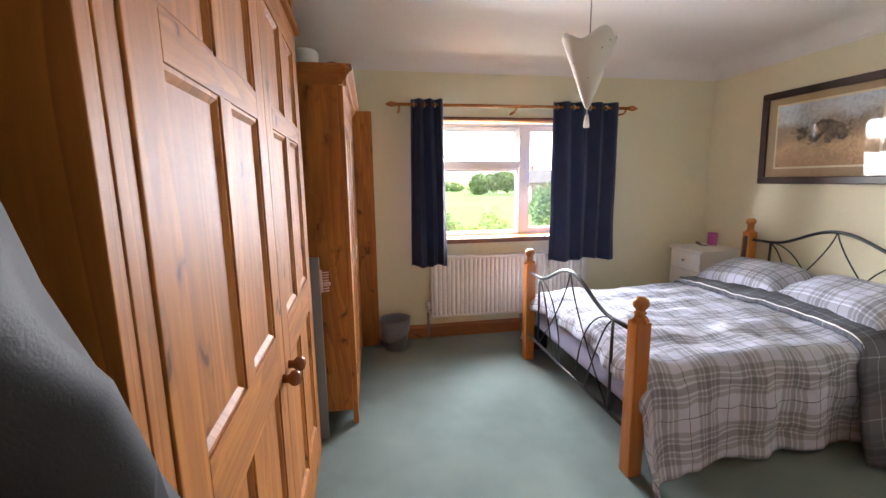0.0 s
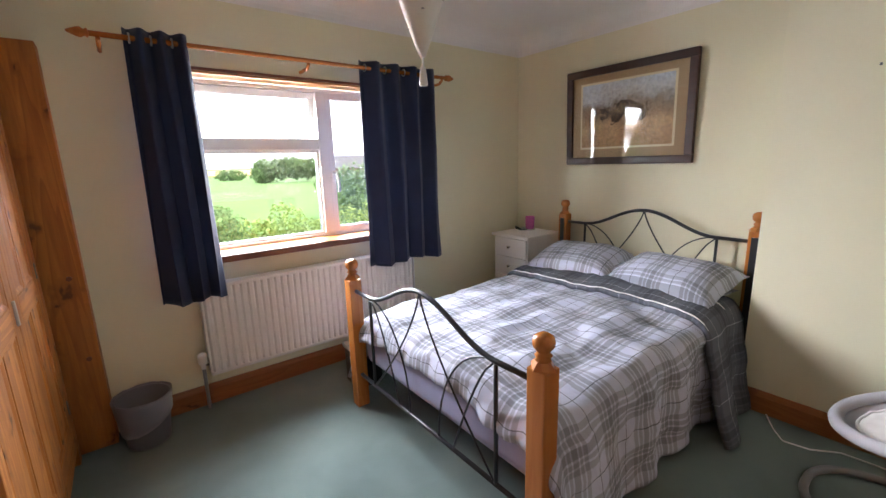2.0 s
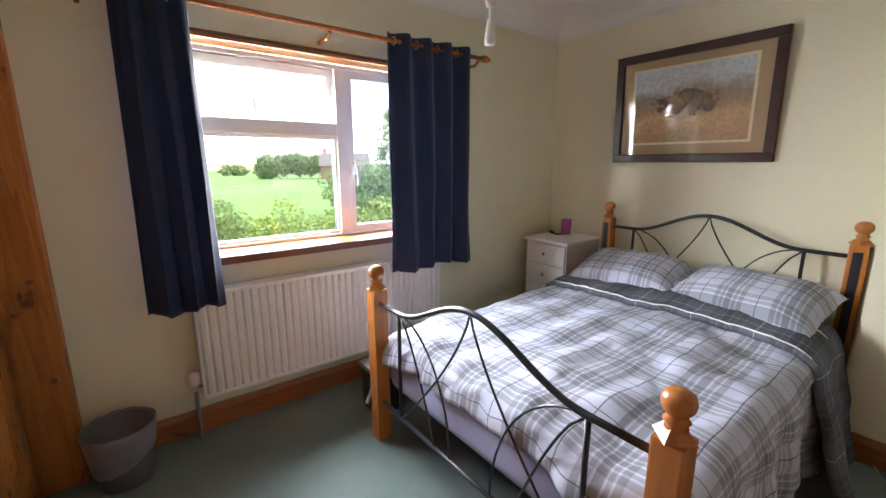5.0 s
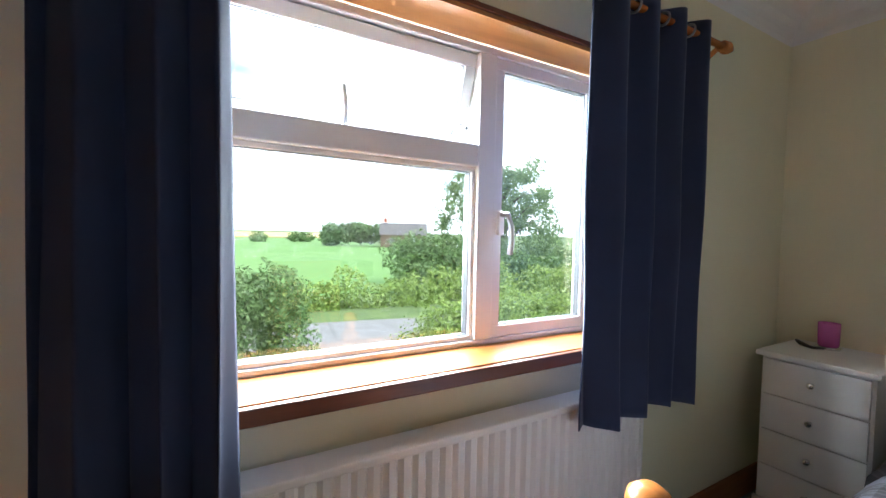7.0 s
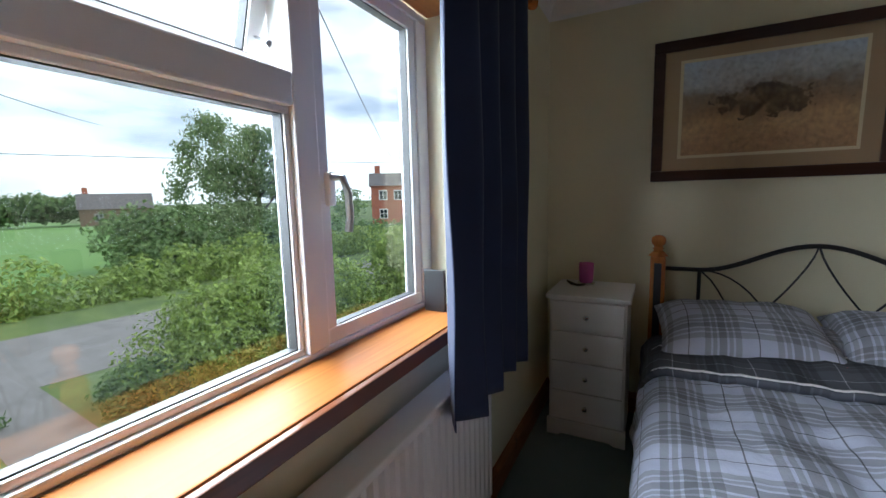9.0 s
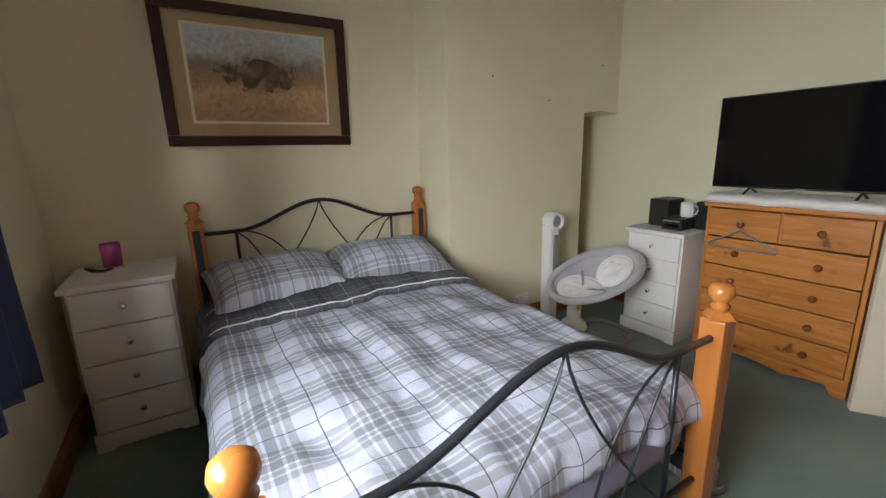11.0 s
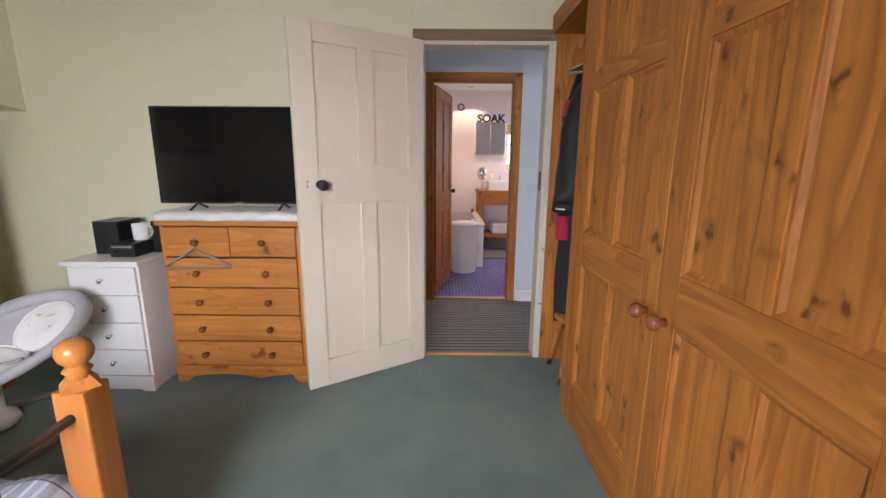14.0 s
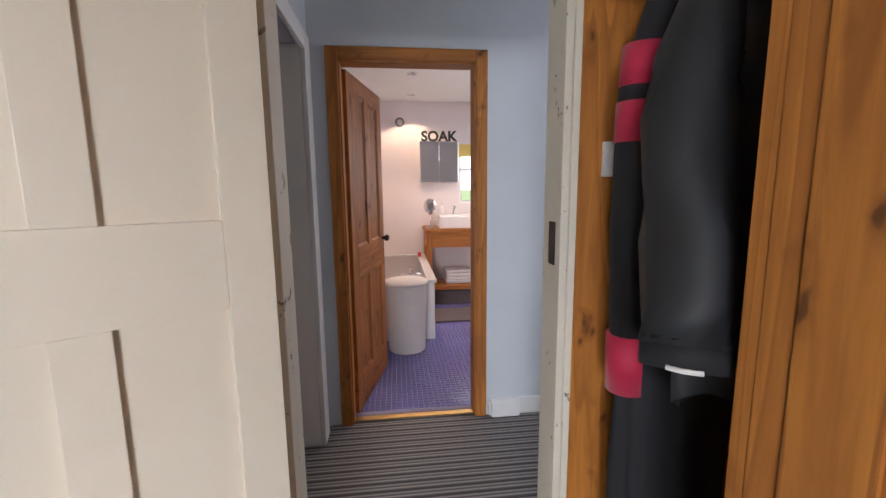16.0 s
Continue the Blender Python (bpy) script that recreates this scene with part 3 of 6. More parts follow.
def curtain(x0, x1, b0, b1, folds, seed, label):
    e = thing("curtain", ((x0 + x1) / 2, 2.47, 0.70), 0, label, "curtain", "window curtains")

    def f(u, v):
        z = 2.085 - v * 1.385 + 0.012 * math.sin(u * 9 + seed) * v
        a, b = x0 + (b0 - x0) * v, x1 + (b1 - x1) * v
        amp = 0.030 + 0.006 * v
        ph = u * folds * 2 * math.pi
        ph2 = ph + 0.9 * math.sin(seed + u * 5 + v * 1.3) * v
        x = a + (b - a) * u + 0.008 * math.sin(ph2 * 2) * v
        y = 2.466 + amp * math.sin(ph2) + 0.02 * noise.noise((u * 6, v * 3, seed)) * v
        return (x, y, z)
    ob = part("cloth", sheet(110, 36, f), M_NAVY, e, "", True)
    thick(ob, 0.004)
    for i in range(folds * 2):
        u = (i + 0.5) / (folds * 2)
        x = x0 + (x1 - x0) * u
        bm = tube([(x, 2.466 + 0.021 * math.cos(t), 2.04 + 0.021 * math.sin(t)) for t in (2 * math.pi * j / 14 for j in range(14))], 0.004, 6, None, True)
        part("eyelet", bm, M_STEEL, e, "steel eyelet ring", True)
    return e


curtain(0.395, 0.655, 0.365, 0.675, 3, 1.0, "gathered navy blue eyelet curtain, short drop")
curtain(1.62, 2.225, 1.615, 2.25, 4, 2.4, "navy blue eyelet curtain hanging in soft folds")


# radiator
rad = thing("radiator", (1.28, 2.56, 0.21), 0, "white ribbed steel panel radiator under the window", "radiator")


def rad_profile():
    out = []
    n = 36
    for i in range(n):
        x = 0.56 + 1.44 * i / n
        s = 1.44 / n
        out += [(x, 2.528), (x + s * 0.28, 2.515), (x + s * 0.72, 2.515), (x + s, 2.528)]
    return out + [(2.0, 2.56), (0.56, 2.56)]


part("ribbed_panel", prism(rad_profile(), "z", 0.235, 0.742), M_RAD, rad)
part("top_cap", box((0.545, 2.512, 0.742), (2.015, 2.60, 0.765), 0.006), M_RAD, rad)
part("bottom_seam", box((0.55, 2.518, 0.212), (2.01, 2.565, 0.235), 0.005), M_RAD, rad)
for x in (0.545, 2.003):
    part("side_cap", box((x, 2.514, 0.236), (x + 0.012, 2.60, 0.741), 0.003), M_RAD, rad)
part("valve", lathe([(0.012, 0), (0.014, 0.03), (0.024, 0.035), (0.026, 0.08), (0.02, 0.095)], (0.515, 2.55, 0.26), "z", 14), M_WHITE, rad, "white thermostatic valve", True)
part("pipe", tube([(0.515, 2.55, 0.0), (0.515, 2.55, 0.28), (0.56, 2.55, 0.28)], 0.010), M_MIDGREY, rad)
part("wall_bracket", box((1.2, 2.565, 0.3), (1.26, WY, 0.7)), M_RAD, rad)


# ---- bed ----
bed = thing("double_bed", (2.24, 1.33, 0), 0, "double bed with orange pine posts and black scrolled iron ends", "bed")
CYB = 1.33


def post(x, y, h, name="post"):
    w = 0.037
    bm = box((x - w, y - w, 0), (x + w, y + w, h - 0.115), 0.006)
    # chamfered shoulder and turned ball
    a = 2 ** 0.5
    lathe([(w * a * 0.98, h - 0.115), (0.026, h - 0.088)], (x, y, 0), "z", 4, bm)
    p = part(name, bm, M_POST, bed)
    bm2 = lathe([(0.026, h - 0.092), (0.022, h - 0.082), (0.029, h - 0.074), (0.020, h - 0.064), (0.022, h - 0.060), (0.034, h - 0.045), (0.037, h - 0.030), (0.033, h - 0.013), (0.018, h - 0.002), (0.004, h)], (x, y, 0), "z", 18)
    part("turned_ball", bm2, M_POST, p, "", True)
    part("iron_plate", box((x + (0.037 if x < 2 else -0.041), y - 0.018, 0.18), (x + (0.041 if x < 2 else -0.037), y + 0.018, h - 0.15)), M_IRON, p)
    return p


post(1.25, 2.0, 0.90)
post(1.25, 0.645, 0.895)
post(3.225, 2.0, 1.085)
post(3.225, 0.645, 1.085)


def iron_end(x, rail, apex, low):
    half, cor = 0.655, 0.475
    pts = [(x, CYB - half, rail)]
    for i in range(25):
        s = -1 + 2 * i / 24
        y = CYB + s * cor
        w = 0.5 + 0.5 * math.cos(math.pi * s)
        pts.append((x, y, rail + (apex - rail) * w))
    pts.append((x, CYB + half, rail))
    part("top_rail", tube(pts, 0.0115, 10), M_IRON, bed, "", True)
    part("bottom_rail", tube([(x, CYB - half, low), (x, CYB + half, low)], 0.010, 10), M_IRON, bed, "", True)
    for s in (-1, 1):
        part("upright", tube([(x, CYB + s * cor, low), (x, CYB + s * cor, rail)], 0.009, 8), M_IRON, bed, "", True)
        curve = [(x, CYB + s * 0.47 * (t ** 1.35), apex - (apex - low) * t) for t in (i / 12 for i in range(13))]
        part("scroll", tube(curve, 0.0048, 6), M_IRON, bed, "", True)
        curve = [(x, CYB + s * (cor - 0.36 * math.sin(t * math.pi / 2)), rail - (rail - low) * (1 - math.cos(t * math.pi / 2))) for t in (i / 12 for i in range(13))]
        part("scroll", tube(curve, 0.0048, 6), M_IRON, bed, "", True)
        curve = [(x, CYB + s * (cor - 0.26 * (t ** 0.7)), rail - (rail - low) * t) for t in (i / 10 for i in range(11))]
        part("scroll", tube(curve, 0.0048, 6), M_IRON, bed, "", True)


iron_end(1.25, 0.718, 0.865, 0.205)
iron_end(3.225, 0.905, 1.045, 0.40)
for y in (0.66, 2.005):
    part("side_rail", box((1.28, y - 0.012, 0.20), (3.195, y + 0.012, 0.27), 0.003), M_IRON, bed)

mat_ob = link("mattress", box((1.29, 0.665, 0.272), (3.17, 1.995, 0.465), 0.05), M_LILAC, None, "", True)
tagged(mat_ob, "thick mattress in a lilac fitted sheet", "mattress")


def hang(e, r=0.07):
    """How far outwards and down cloth lies that runs on by e past an edge rounded to radius r."""
    if e <= 0:
        return 0.0, 0.0
    q = r * math.pi / 2
    if e < q:
        a = e / r
        return r * math.sin(a), r * (1 - math.cos(a))
    return r, r + e - q


def duvet_point(s, t, lift=0.0, wr=1.0):
    """s: across the bed from its middle line, t: along it from the head end towards the foot."""
    hs, ft = 0.635, 1.36
    ox, dz1 = hang(abs(s) - hs)
    oy, dz2 = hang(t - ft, 0.10)
    y = CYB + math.copysign(min(abs(s), hs) + ox, s)
    x = 2.72 - (min(t, ft) + oy)
    puff = 0.05 * (1 - min(1, abs(s) / 0.75) ** 2) + 0.018 * noise.noise((s * 3, t * 3, 2.0))
    z = 0.535 + puff - dz1 - dz2 + lift
    w = wr * (0.016 * noise.noise((s * 7, t * 5, 5.0)) + 0.007 * noise.noise((s * 18, t * 13, 9.0)))
    if dz1 > 0.06:
        fold = 0.022 * math.sin(t * 17 + 2 * noise.noise((t * 2, 1, 1))) * min(1, dz1 / 0.35)
        y += math.copysign(fold + 0.05 * dz1 + 0.30 * dz1 * max(0.0, t / 1.5) ** 5, s) + w
    if dz2 > 0.05:
        x -= 0.012 * math.sin(s * 26) * min(1, dz2 * 6) - w
    return Vector((x, y, max(z + w, 0.025)))


S0, S1, T1 = -1.16, 0.98, 1.56
duvet = link("duvet", sheet(110, 84, lambda u, v: duvet_point(S0 + (S1 - S0) * u, T1 * v - 0.02, 0, 1.3), lambda u, v: (S0 + (S1 - S0) * u + 3, T1 * v + 3)), M_PLAID, None, "", True)
tagged(duvet, "rumpled grey and white plaid duvet over the bed", "duvet")
thick(duvet, 0.022)
part("hem", tube([duvet_point(S0, T1 * i / 60 - 0.02, 0, 1.3) for i in range(61)], 0.012, 6), M_PLAID, duvet, "", True)


def band_point(u, v):
    s = -1.22 + 2.08 * u
    p = duvet_point(s, -0.30 + 0.48 * v + 0.035 * math.sin(s * 5), 0.026 + 0.02 * math.sin(v * math.pi), 1.0)
    if s < -0.7:
        p.y -= 0.30 * (-0.7 - s) * (0.5 + 0.5 * v)
        p.x -= 0.25 * (-0.7 - s)
    return p


band = link("turned_back_duvet", sheet(70, 16, band_point, lambda u, v: (2.08 * u, 0.48 * v + 0.05)), M_DARKPLAID, None, "", True)
tagged(band, "dark grey plaid underside turned back below the pillows", "duvet")
thick(band, 0.03)
for v in (0.42, 0.97):
    part("white_piping", tube([band_point(i / 70, v) + Vector((0, 0, 0.013)) for i in range(71)], 0.007, 6), M_PALEFAB, band, "white piped stripe", True)


def pillow(x, y, z, rz, tilt, w, label, seed):
    n = 26

    def f(u, v):
        a, b = 2 * u - 1, 2 * v - 1
        edge = max(0.0, (1 - abs(a) ** 3.2) * (1 - abs(b) ** 3.2)) ** 0.55
        px = a * 0.235 * (1 - 0.05 * (1 - b * b))
        py = b * w * (1 - 0.05 * (1 - a * a))
        dent = 0.014 * noise.noise((a * 2 + seed, b * 2, seed)) + 0.006 * noise.noise((a * 6, b * 6, seed))
        return Vector((px, py, 0.125 * edge + dent))
    bm = sheet(n, n, f, lambda u, v: (u * 0.47 + seed, v * w * 2 + seed * 0.3))
    low = sheet(n, n, lambda u, v: Vector((f(u, v).x, f(u, v).y, -0.035 * max(0.0, (1 - abs(2 * u - 1) ** 3) * (1 - abs(2 * v - 1) ** 3)) ** 0.5 + 0.014 * noise.noise(((2 * u - 1) * 2 + seed, (2 * v - 1) * 2, seed)) - 0.002)), lambda u, v: (u * 0.47, v * w * 2))
    ob = link("pillow", bm, M_PLAID, None, "", True)
    under = link("underside", low, M_PLAID, ob, "", True)
    ob.matrix_basis = pose(x, y, z, 0, tilt, rz)
    tagged(ob, label, "pillow", "pillows on the bed")
    return ob


pillow(2.94, 1.66, 0.655, 4, -13, 0.335, "plump grey plaid pillow against the iron headboard", 1.3)
pillow(2.95, 1.00, 0.655, -5, -13, 0.345, "creased grey plaid pillow against the iron headboard", 4.1)
pillow(3.02, 1.33, 0.57, 0, -4, 0.62, "flat grey plaid pillow lying underneath", 7.7)


rc = link("crimson_cloth", sheet(14, 8, lambda u, v: Vector((2.70 + 0.16 * v, 1.28 + 0.22 * u, 0.612 + 0.02 * math.sin(math.pi * u) + 0.008 * noise.noise((u * 5, v * 5, 3))))), M_RED, None, "", True)
tagged(rc, "crumpled crimson cloth tucked between the pillows", "cloth")
thick(rc, 0.018)


# ---- bedside and white drawer units ----
def drawer_unit(base, rz, label, h=0.78):
    e = thing("bedside_drawers", base, rz, label, "drawer unit", "white drawer units", True)
    w, d = 0.385, 0.42
    part("carcass", box((-w / 2, 0.012, 0.0), (w / 2, d, h - 0.025), 0.003), M_WHITE, e)
    part("plinth", prism([(-w / 2 - 0.008, 0.0), (-w / 2 + 0.05, 0.0), (-w / 2 + 0.08, 0.02), (w / 2 - 0.08, 0.02), (w / 2 - 0.05, 0), (w / 2 + 0.008, 0), (w / 2 + 0.008, 0.09), (-w / 2 - 0.008, 0.09)], "y", -0.008, 0.011), M_WHITE, e)
    part("top", box((-w / 2 - 0.018, -0.018, h - 0.024), (w / 2 + 0.018, d + 0.004, h), 0.006), M_WHITE, e)
    dh = (h - 0.024 - 0.10) / 4
    for i in range(4):
        z = 0.098 + i * dh
        dr = part("drawer", box((-w / 2 + 0.012, -0.006, z), (w / 2 - 0.012, 0.010, z + dh - 0.008), 0.003), M_WHITE, e)
        knob(dr, (0, -0.006, z + dh / 2), "-y", 0.014, M_CHROME)
    return e


drawer_unit((2.895, 2.32, 0), -90, "white painted four-drawer bedside unit with chrome knobs", 0.79)
drawer_unit((2.255, -0.632, 0), 180, "white painted four-drawer unit with chrome knobs beside a pine chest", 0.76)

lamp = thing("touch_lamp", (3.21, 2.37, 0.7900), 0, "small magenta glass bedside lamp on chrome base", "lamp")
part("shade", lathe([(0.036, 0.8030), (0.040, 0.8100), (0.042, 0.9100), (0.040, 0.9150), (0.036, 0.9100), (0.034, 0.8100)], (3.21, 2.37, 0), "z", 20), M_PINKGLASS, lamp, "", True)
part("base", lathe([(0.048, 0.7910), (0.048, 0.8000), (0.03, 0.8040)], (3.21, 2.37, 0), "z", 20), M_CHROME, lamp, "", True)
plug = link("black_cable", tube([(3.17, 2.37, 0.7960), (3.12, 2.40, 0.7980), (3.10, 2.44, 0.8100), (3.12, 2.46, 0.8200), (3.15, 2.45, 0.8050), (3.14, 2.42, 0.7970)], 0.007), M_BLACK, None, "", True)
tagged(plug, "short coiled black lamp cable on the drawer top", "cable")


# ---- framed print ----
pic = thing("framed_print", (3.30, 1.564, 1.732), 0, "dark mahogany framed landscape print under glass", "picture", "", True)
hw, hh, fw = 0.49, 0.36, 0.055
for nm, lo, hi in (("top_moulding", (-hw, hh - fw), (hw, hh)), ("bottom_moulding", (-hw, -hh), (hw, -hh + fw)), ("left_moulding", (-hw, -hh + fw), (-hw + fw, hh - fw)), ("right_moulding", (hw - fw, -hh + fw), (hw, hh - fw))):
    part(nm, box((-0.018, lo[0], lo[1]), (0.016, hi[0], hi[1]), 0.007), M_FRAMEWOOD, pic)
part("mount", box((-0.001, -hw + fw, -hh + fw), (0.006, hw - fw, hh - fw)), M_MOUNT, pic, "tan card mount")
part("slip", box((-0.004, -hw + 0.125, -hh + 0.118), (-0.001, hw - 0.125, hh - 0.105)), M_SLIP, pic, "cream inner border")
part("print", box((-0.006, -hw + 0.14, -hh + 0.133), (-0.004, hw - 0.14, hh - 0.12)), M_PRINT, pic, "faded print of a bush landscape")
part("glass", box((-0.011, -hw + fw, -hh + fw), (-0.009, hw - fw, hh - fw)), M_PICGLASS, pic).visible_shadow = False
pic.matrix_basis = pose(3.295, 1.564, 1.732, 0, -2.2, 0)

for i, (y, z) in enumerate(((0.214, 1.783), (-0.297, 1.653), (-0.86, 1.93))):
    nl = link("wall_nail", lathe([(0.002, 0), (0.002, 0.012), (0.006, 0.013), (0.005, 0.017)], (CX, y, z), "-x", 10), M_MIDGREY, None, "", True)
    tagged(nl, "small bare grey nail in the cream wall", "nail", "nails in the chimney breast")


# ---- pendant lamp ----
pend = thing("pendant_lamp", (1.302, 1.312, CZ), 0, "star-edged white paper cone pendant lamp with tassel", "ceiling lamp")
part("ceiling_rose", lathe([(0.045, -0.02), (0.05, -0.008), (0.04, 0.0)], (1.302, 1.312, CZ), "z", 20), M_WHITE, pend, "", True)
part("flex", tube([(1.302, 1.312, CZ - 0.02), (1.302, 1.312, 2.10)], 0.003, 6), M_MIDGREY, pend)


def cone_point(u, v):
    a = 2 * math.pi * u
    r = 0.008 + 0.138 * (1 - v) ** 0.9
    r *= 1 + 0.08 * math.cos(4 * a) * (1 - v)
    z = 1.83 + 0.40 * (1 - v) - (0.05 * (0.5 - 0.5 * math.cos(4 * a)) * (1 - v) ** 3)
    return Vector((1.302 + r * math.cos(a), 1.312 + r * math.sin(a), z))


thick(part("shade", sheet(56, 14, cone_point), M_SHADE, pend, "", True), 0.003)
for k in range(12):
    p = cone_point((k * 0.381) % 1, 0.12 + 0.07 * (k % 10))
    d = Vector((p.x - 1.302, p.y - 1.312, 0)).normalized()
    part("stud", lathe([(0.007, 0), (0.006, 0.004), (0.002, 0.006)], p, "z", 8), M_MIDGREY, pend)
part("tassel", lathe([(0.004, 1.83), (0.004, 1.80), (0.010, 1.795), (0.018, 1.735), (0.016, 1.725)], (1.302, 1.312, 0), "z", 12), M_WHITE, pend, "", True)


# ---- waste bin ----
bn = thing("waste_bin", (0.21, 2.43, 0), 0, "grey plastic waste bin with a loose liner", "bin")
part("bucket", lathe([(0.095, 0.0), (0.098, 0.01), (0.122, 0.255), (0.126, 0.262), (0.118, 0.262), (0.092, 0.012)], (0.21, 2.43, 0), "z", 28), M_BINGREY, bn, "", True)


def liner_point(u, v):
    a = 2 * math.pi * u
    n = noise.noise((math.cos(a) * 3, math.sin(a) * 3, v * 2))
    z = 0.13 + 0.14 * v + 0.05 * (1 - v) * math.sin(a + 1) + 0.01 * n
    r = 0.098 + 0.105 * z + 0.007 + 0.004 * n
    return Vector((0.21 + r * math.cos(a), 2.43 + r * math.sin(a), z))


thick(part("liner", sheet(40, 6, liner_point), M_LINER, bn, "", True), 0.002)


# ---- fitted wardrobe run with open coat bay ----
SK = 1.6
wd = thing("fitted_wardrobe", (-0.222, -0.52, 0), SK, "fitted orange pine wardrobe with two six-panel doors", "wardrobe", "", True)
WD = 0.56
part("end_panel", box((-WD, 0.0, 0), (-0.002, 0.03, 2.10), 0.002), M_PINE_Z, wd)
part("far_panel", box((-WD, 1.61, 0), (-0.002, 1.64, 2.10), 0.002), M_PINE_Z, wd)
part("near_frame", box((-0.03, 0.031, 0), (0, 0.075, 2.10), 0.002), M_PINE_Z, wd)
part("far_frame", box((-0.03, 1.578, 0), (0, 1.609, 2.10), 0.002), M_PINE_Z, wd)
part("head_frame", box((-0.03, 0.0755, 2.04), (0, 1.5775, 2.10), 0.002), M_PINE_Y, wd)
part("top_board", box((-WD, -0.005, 2.1005), (0.02, 1.66, 2.13), 0.004), M_PINE_Y, wd)
part("plinth", box((-0.03, 0.0755, 0), (-0.004, 1.5775, 0.03)), M_PINE_Y, wd)
ROWS = [(0.20, 0.80), (0.955, 1.565), (1.635, 1.945)]


def wardrobe_door(y0, w, knob_at):
    e = new("door")
    e.parent = wd
    LOCAL.add(e.name)
    e.matrix_basis = pose(-0.013, y0, 0.032, 0, 0, 90)
    c = 0.10
    mid = w / 2
    panelled(e, w, 2.004, 0.034, M_PINE_Z, ROWS, [(c, mid - 0.035), (mid + 0.035, w - c)], 0.014, M_PINE_X)
    knob(e, (knob_at, -0.017, 0.80), "-y", 0.025)
    return e


wardrobe_door(0.078, 0.747, 0.70)
wardrobe_door(0.828, 0.747, 0.055)
# open shelf above, reaching the ceiling at its far end
part("upper_post", box((-0.05, 1.58, 2.1305), (0.0, 1.64, 2.455), 0.003), M_PINE_Z, wd)
part("upper_rail", box((-0.05, -0.56, 2.42), (0.0, 1.579, 2.455), 0.003), M_PINE_Y, wd)
for y, w, h, m, nm in ((1.30, 0.24, 0.17, M_CARD, "storage_box"), (0.85, 0.30, 0.20, M_GREYPL, "storage_box")):
    b = link(nm, box((-0.62, y - 0.52, 2.131), (-0.30, y - 0.52 + w, 2.131 + h), 0.015), m)
    tagged(b, "storage box kept on top of the pine wardrobe", "box", "boxes on the wardrobe")

bay = thing("coat_bay", (-0.5, -0.8, 0), 0, "open pine coat bay beside the bedroom door", "coat rack")
part("back_board", box((LX + 0.002, -1.085, 0), (LX + 0.02, -0.53, 2.12)), M_PINE_Z, bay)
part("wall_board", box((LX + 0.022, -1.088, 0), (-0.235, -1.070, 2.05)), M_PINE_Z, bay)
part("shelf", box((LX + 0.022, -1.069, 2.02), (-0.21, -0.53, 2.05), 0.003), M_PINE_Y, bay)
part("fascia", box((-0.232, -1.085, 2.052), (-0.208, -0.53, 2.12), 0.003), M_PINE_Y, bay)
part("hanging_rail", tube([(-0.45, -1.068, 1.92), (-0.45, -0.53, 1.92)], 0.012, 10), M_STEEL, bay, "", True)
for y in (-0.95, -0.99):
    hg = link("wire_hanger", tube([(-0.45, y, 1.935), (-0.435, y, 1.93), (-0.44, y, 1.90), (-0.45, y, 1.87), (-0.28, y, 1.80), (-0.28, y, 1.79), (-0.62, y, 1.79), (-0.62, y, 1.80), (-0.45, y, 1.87)], 0.006), M_CHROME, None, "", True)
    tagged(hg, "empty metal coat hanger on the bay rail", "hanger", "coat hangers")


def coat(cx, cy, z1, z0, w0, w1, d, m, label, seed):
    e = thing("hanging_coat", (cx, cy, z0), 0, label, "coat", "coats in the bay")

    def f(u, v):
        a = 2 * math.pi * u
        w = w0 + (w1 - w0) * min(1.0, (v * 2.6) ** 0.6)
        t = d * (0.35 + 0.65 * min(1.0, v * 3))
        fold = 1 + 0.10 * math.sin(a * 6 + seed) * v + 0.10 * noise.noise((math.cos(a) * 2 + seed, math.sin(a) * 2, v * 3))
        return Vector((cx + w * math.cos(a) * fold, cy + t * math.sin(a) * fold, z1 - (z1 - z0) * v + 0.03 * math.sin(a * 2) * v))
    part("body", sheet(40, 24, f), m, e, "", True)
    return e


def sleeve(e, pts, radii, m, name="sleeve", label=""):
    return part(name, tube(pts, radii, 12), m, e, label, True)


c1 = coat(-0.41, -0.70, 1.84, 0.93, 0.05, 0.135, 0.055, M_COAT, "charcoal grey padded coat on a hanger", 1.0)
sl = sleeve(c1, [(-0.40, -0.75, 1.78), (-0.345, -0.745, 1.68), (-0.30, -0.735, 1.56), (-0.272, -0.715, 1.45), (-0.258, -0.685, 1.34), (-0.242, -0.655, 1.24), (-0.224, -0.625, 1.14), (-0.215, -0.608, 1.08)], [0.042, 0.064, 0.076, 0.079, 0.073, 0.077, 0.069, 0.072], M_COAT)
part("cuff", tube([(-0.217, -0.612, 1.09), (-0.210, -0.600, 1.045)], 0.069, 14), M_BLACKCLOTH, sl, "black cuff", True)
part("tape_mark", tube([(-0.190, -0.537, 1.066), (-0.166, -0.550, 1.066), (-0.152, -0.567, 1.066)], 0.004, 6), M_CARD, sl, "thin white reflective mark")
c2 = coat(-0.42, -0.90, 1.84, 0.35, 0.05, 0.14, 0.05, M_BLACKCLOTH, "black sports jacket with crimson shoulder panels", 3.0)
sl = sleeve(c2, [(-0.35, -0.90, 1.76), (-0.30, -0.905, 1.55), (-0.295, -0.91, 1.25), (-0.30, -0.91, 0.98)], [0.040, 0.052, 0.048, 0.043], M_BLACKCLOTH)
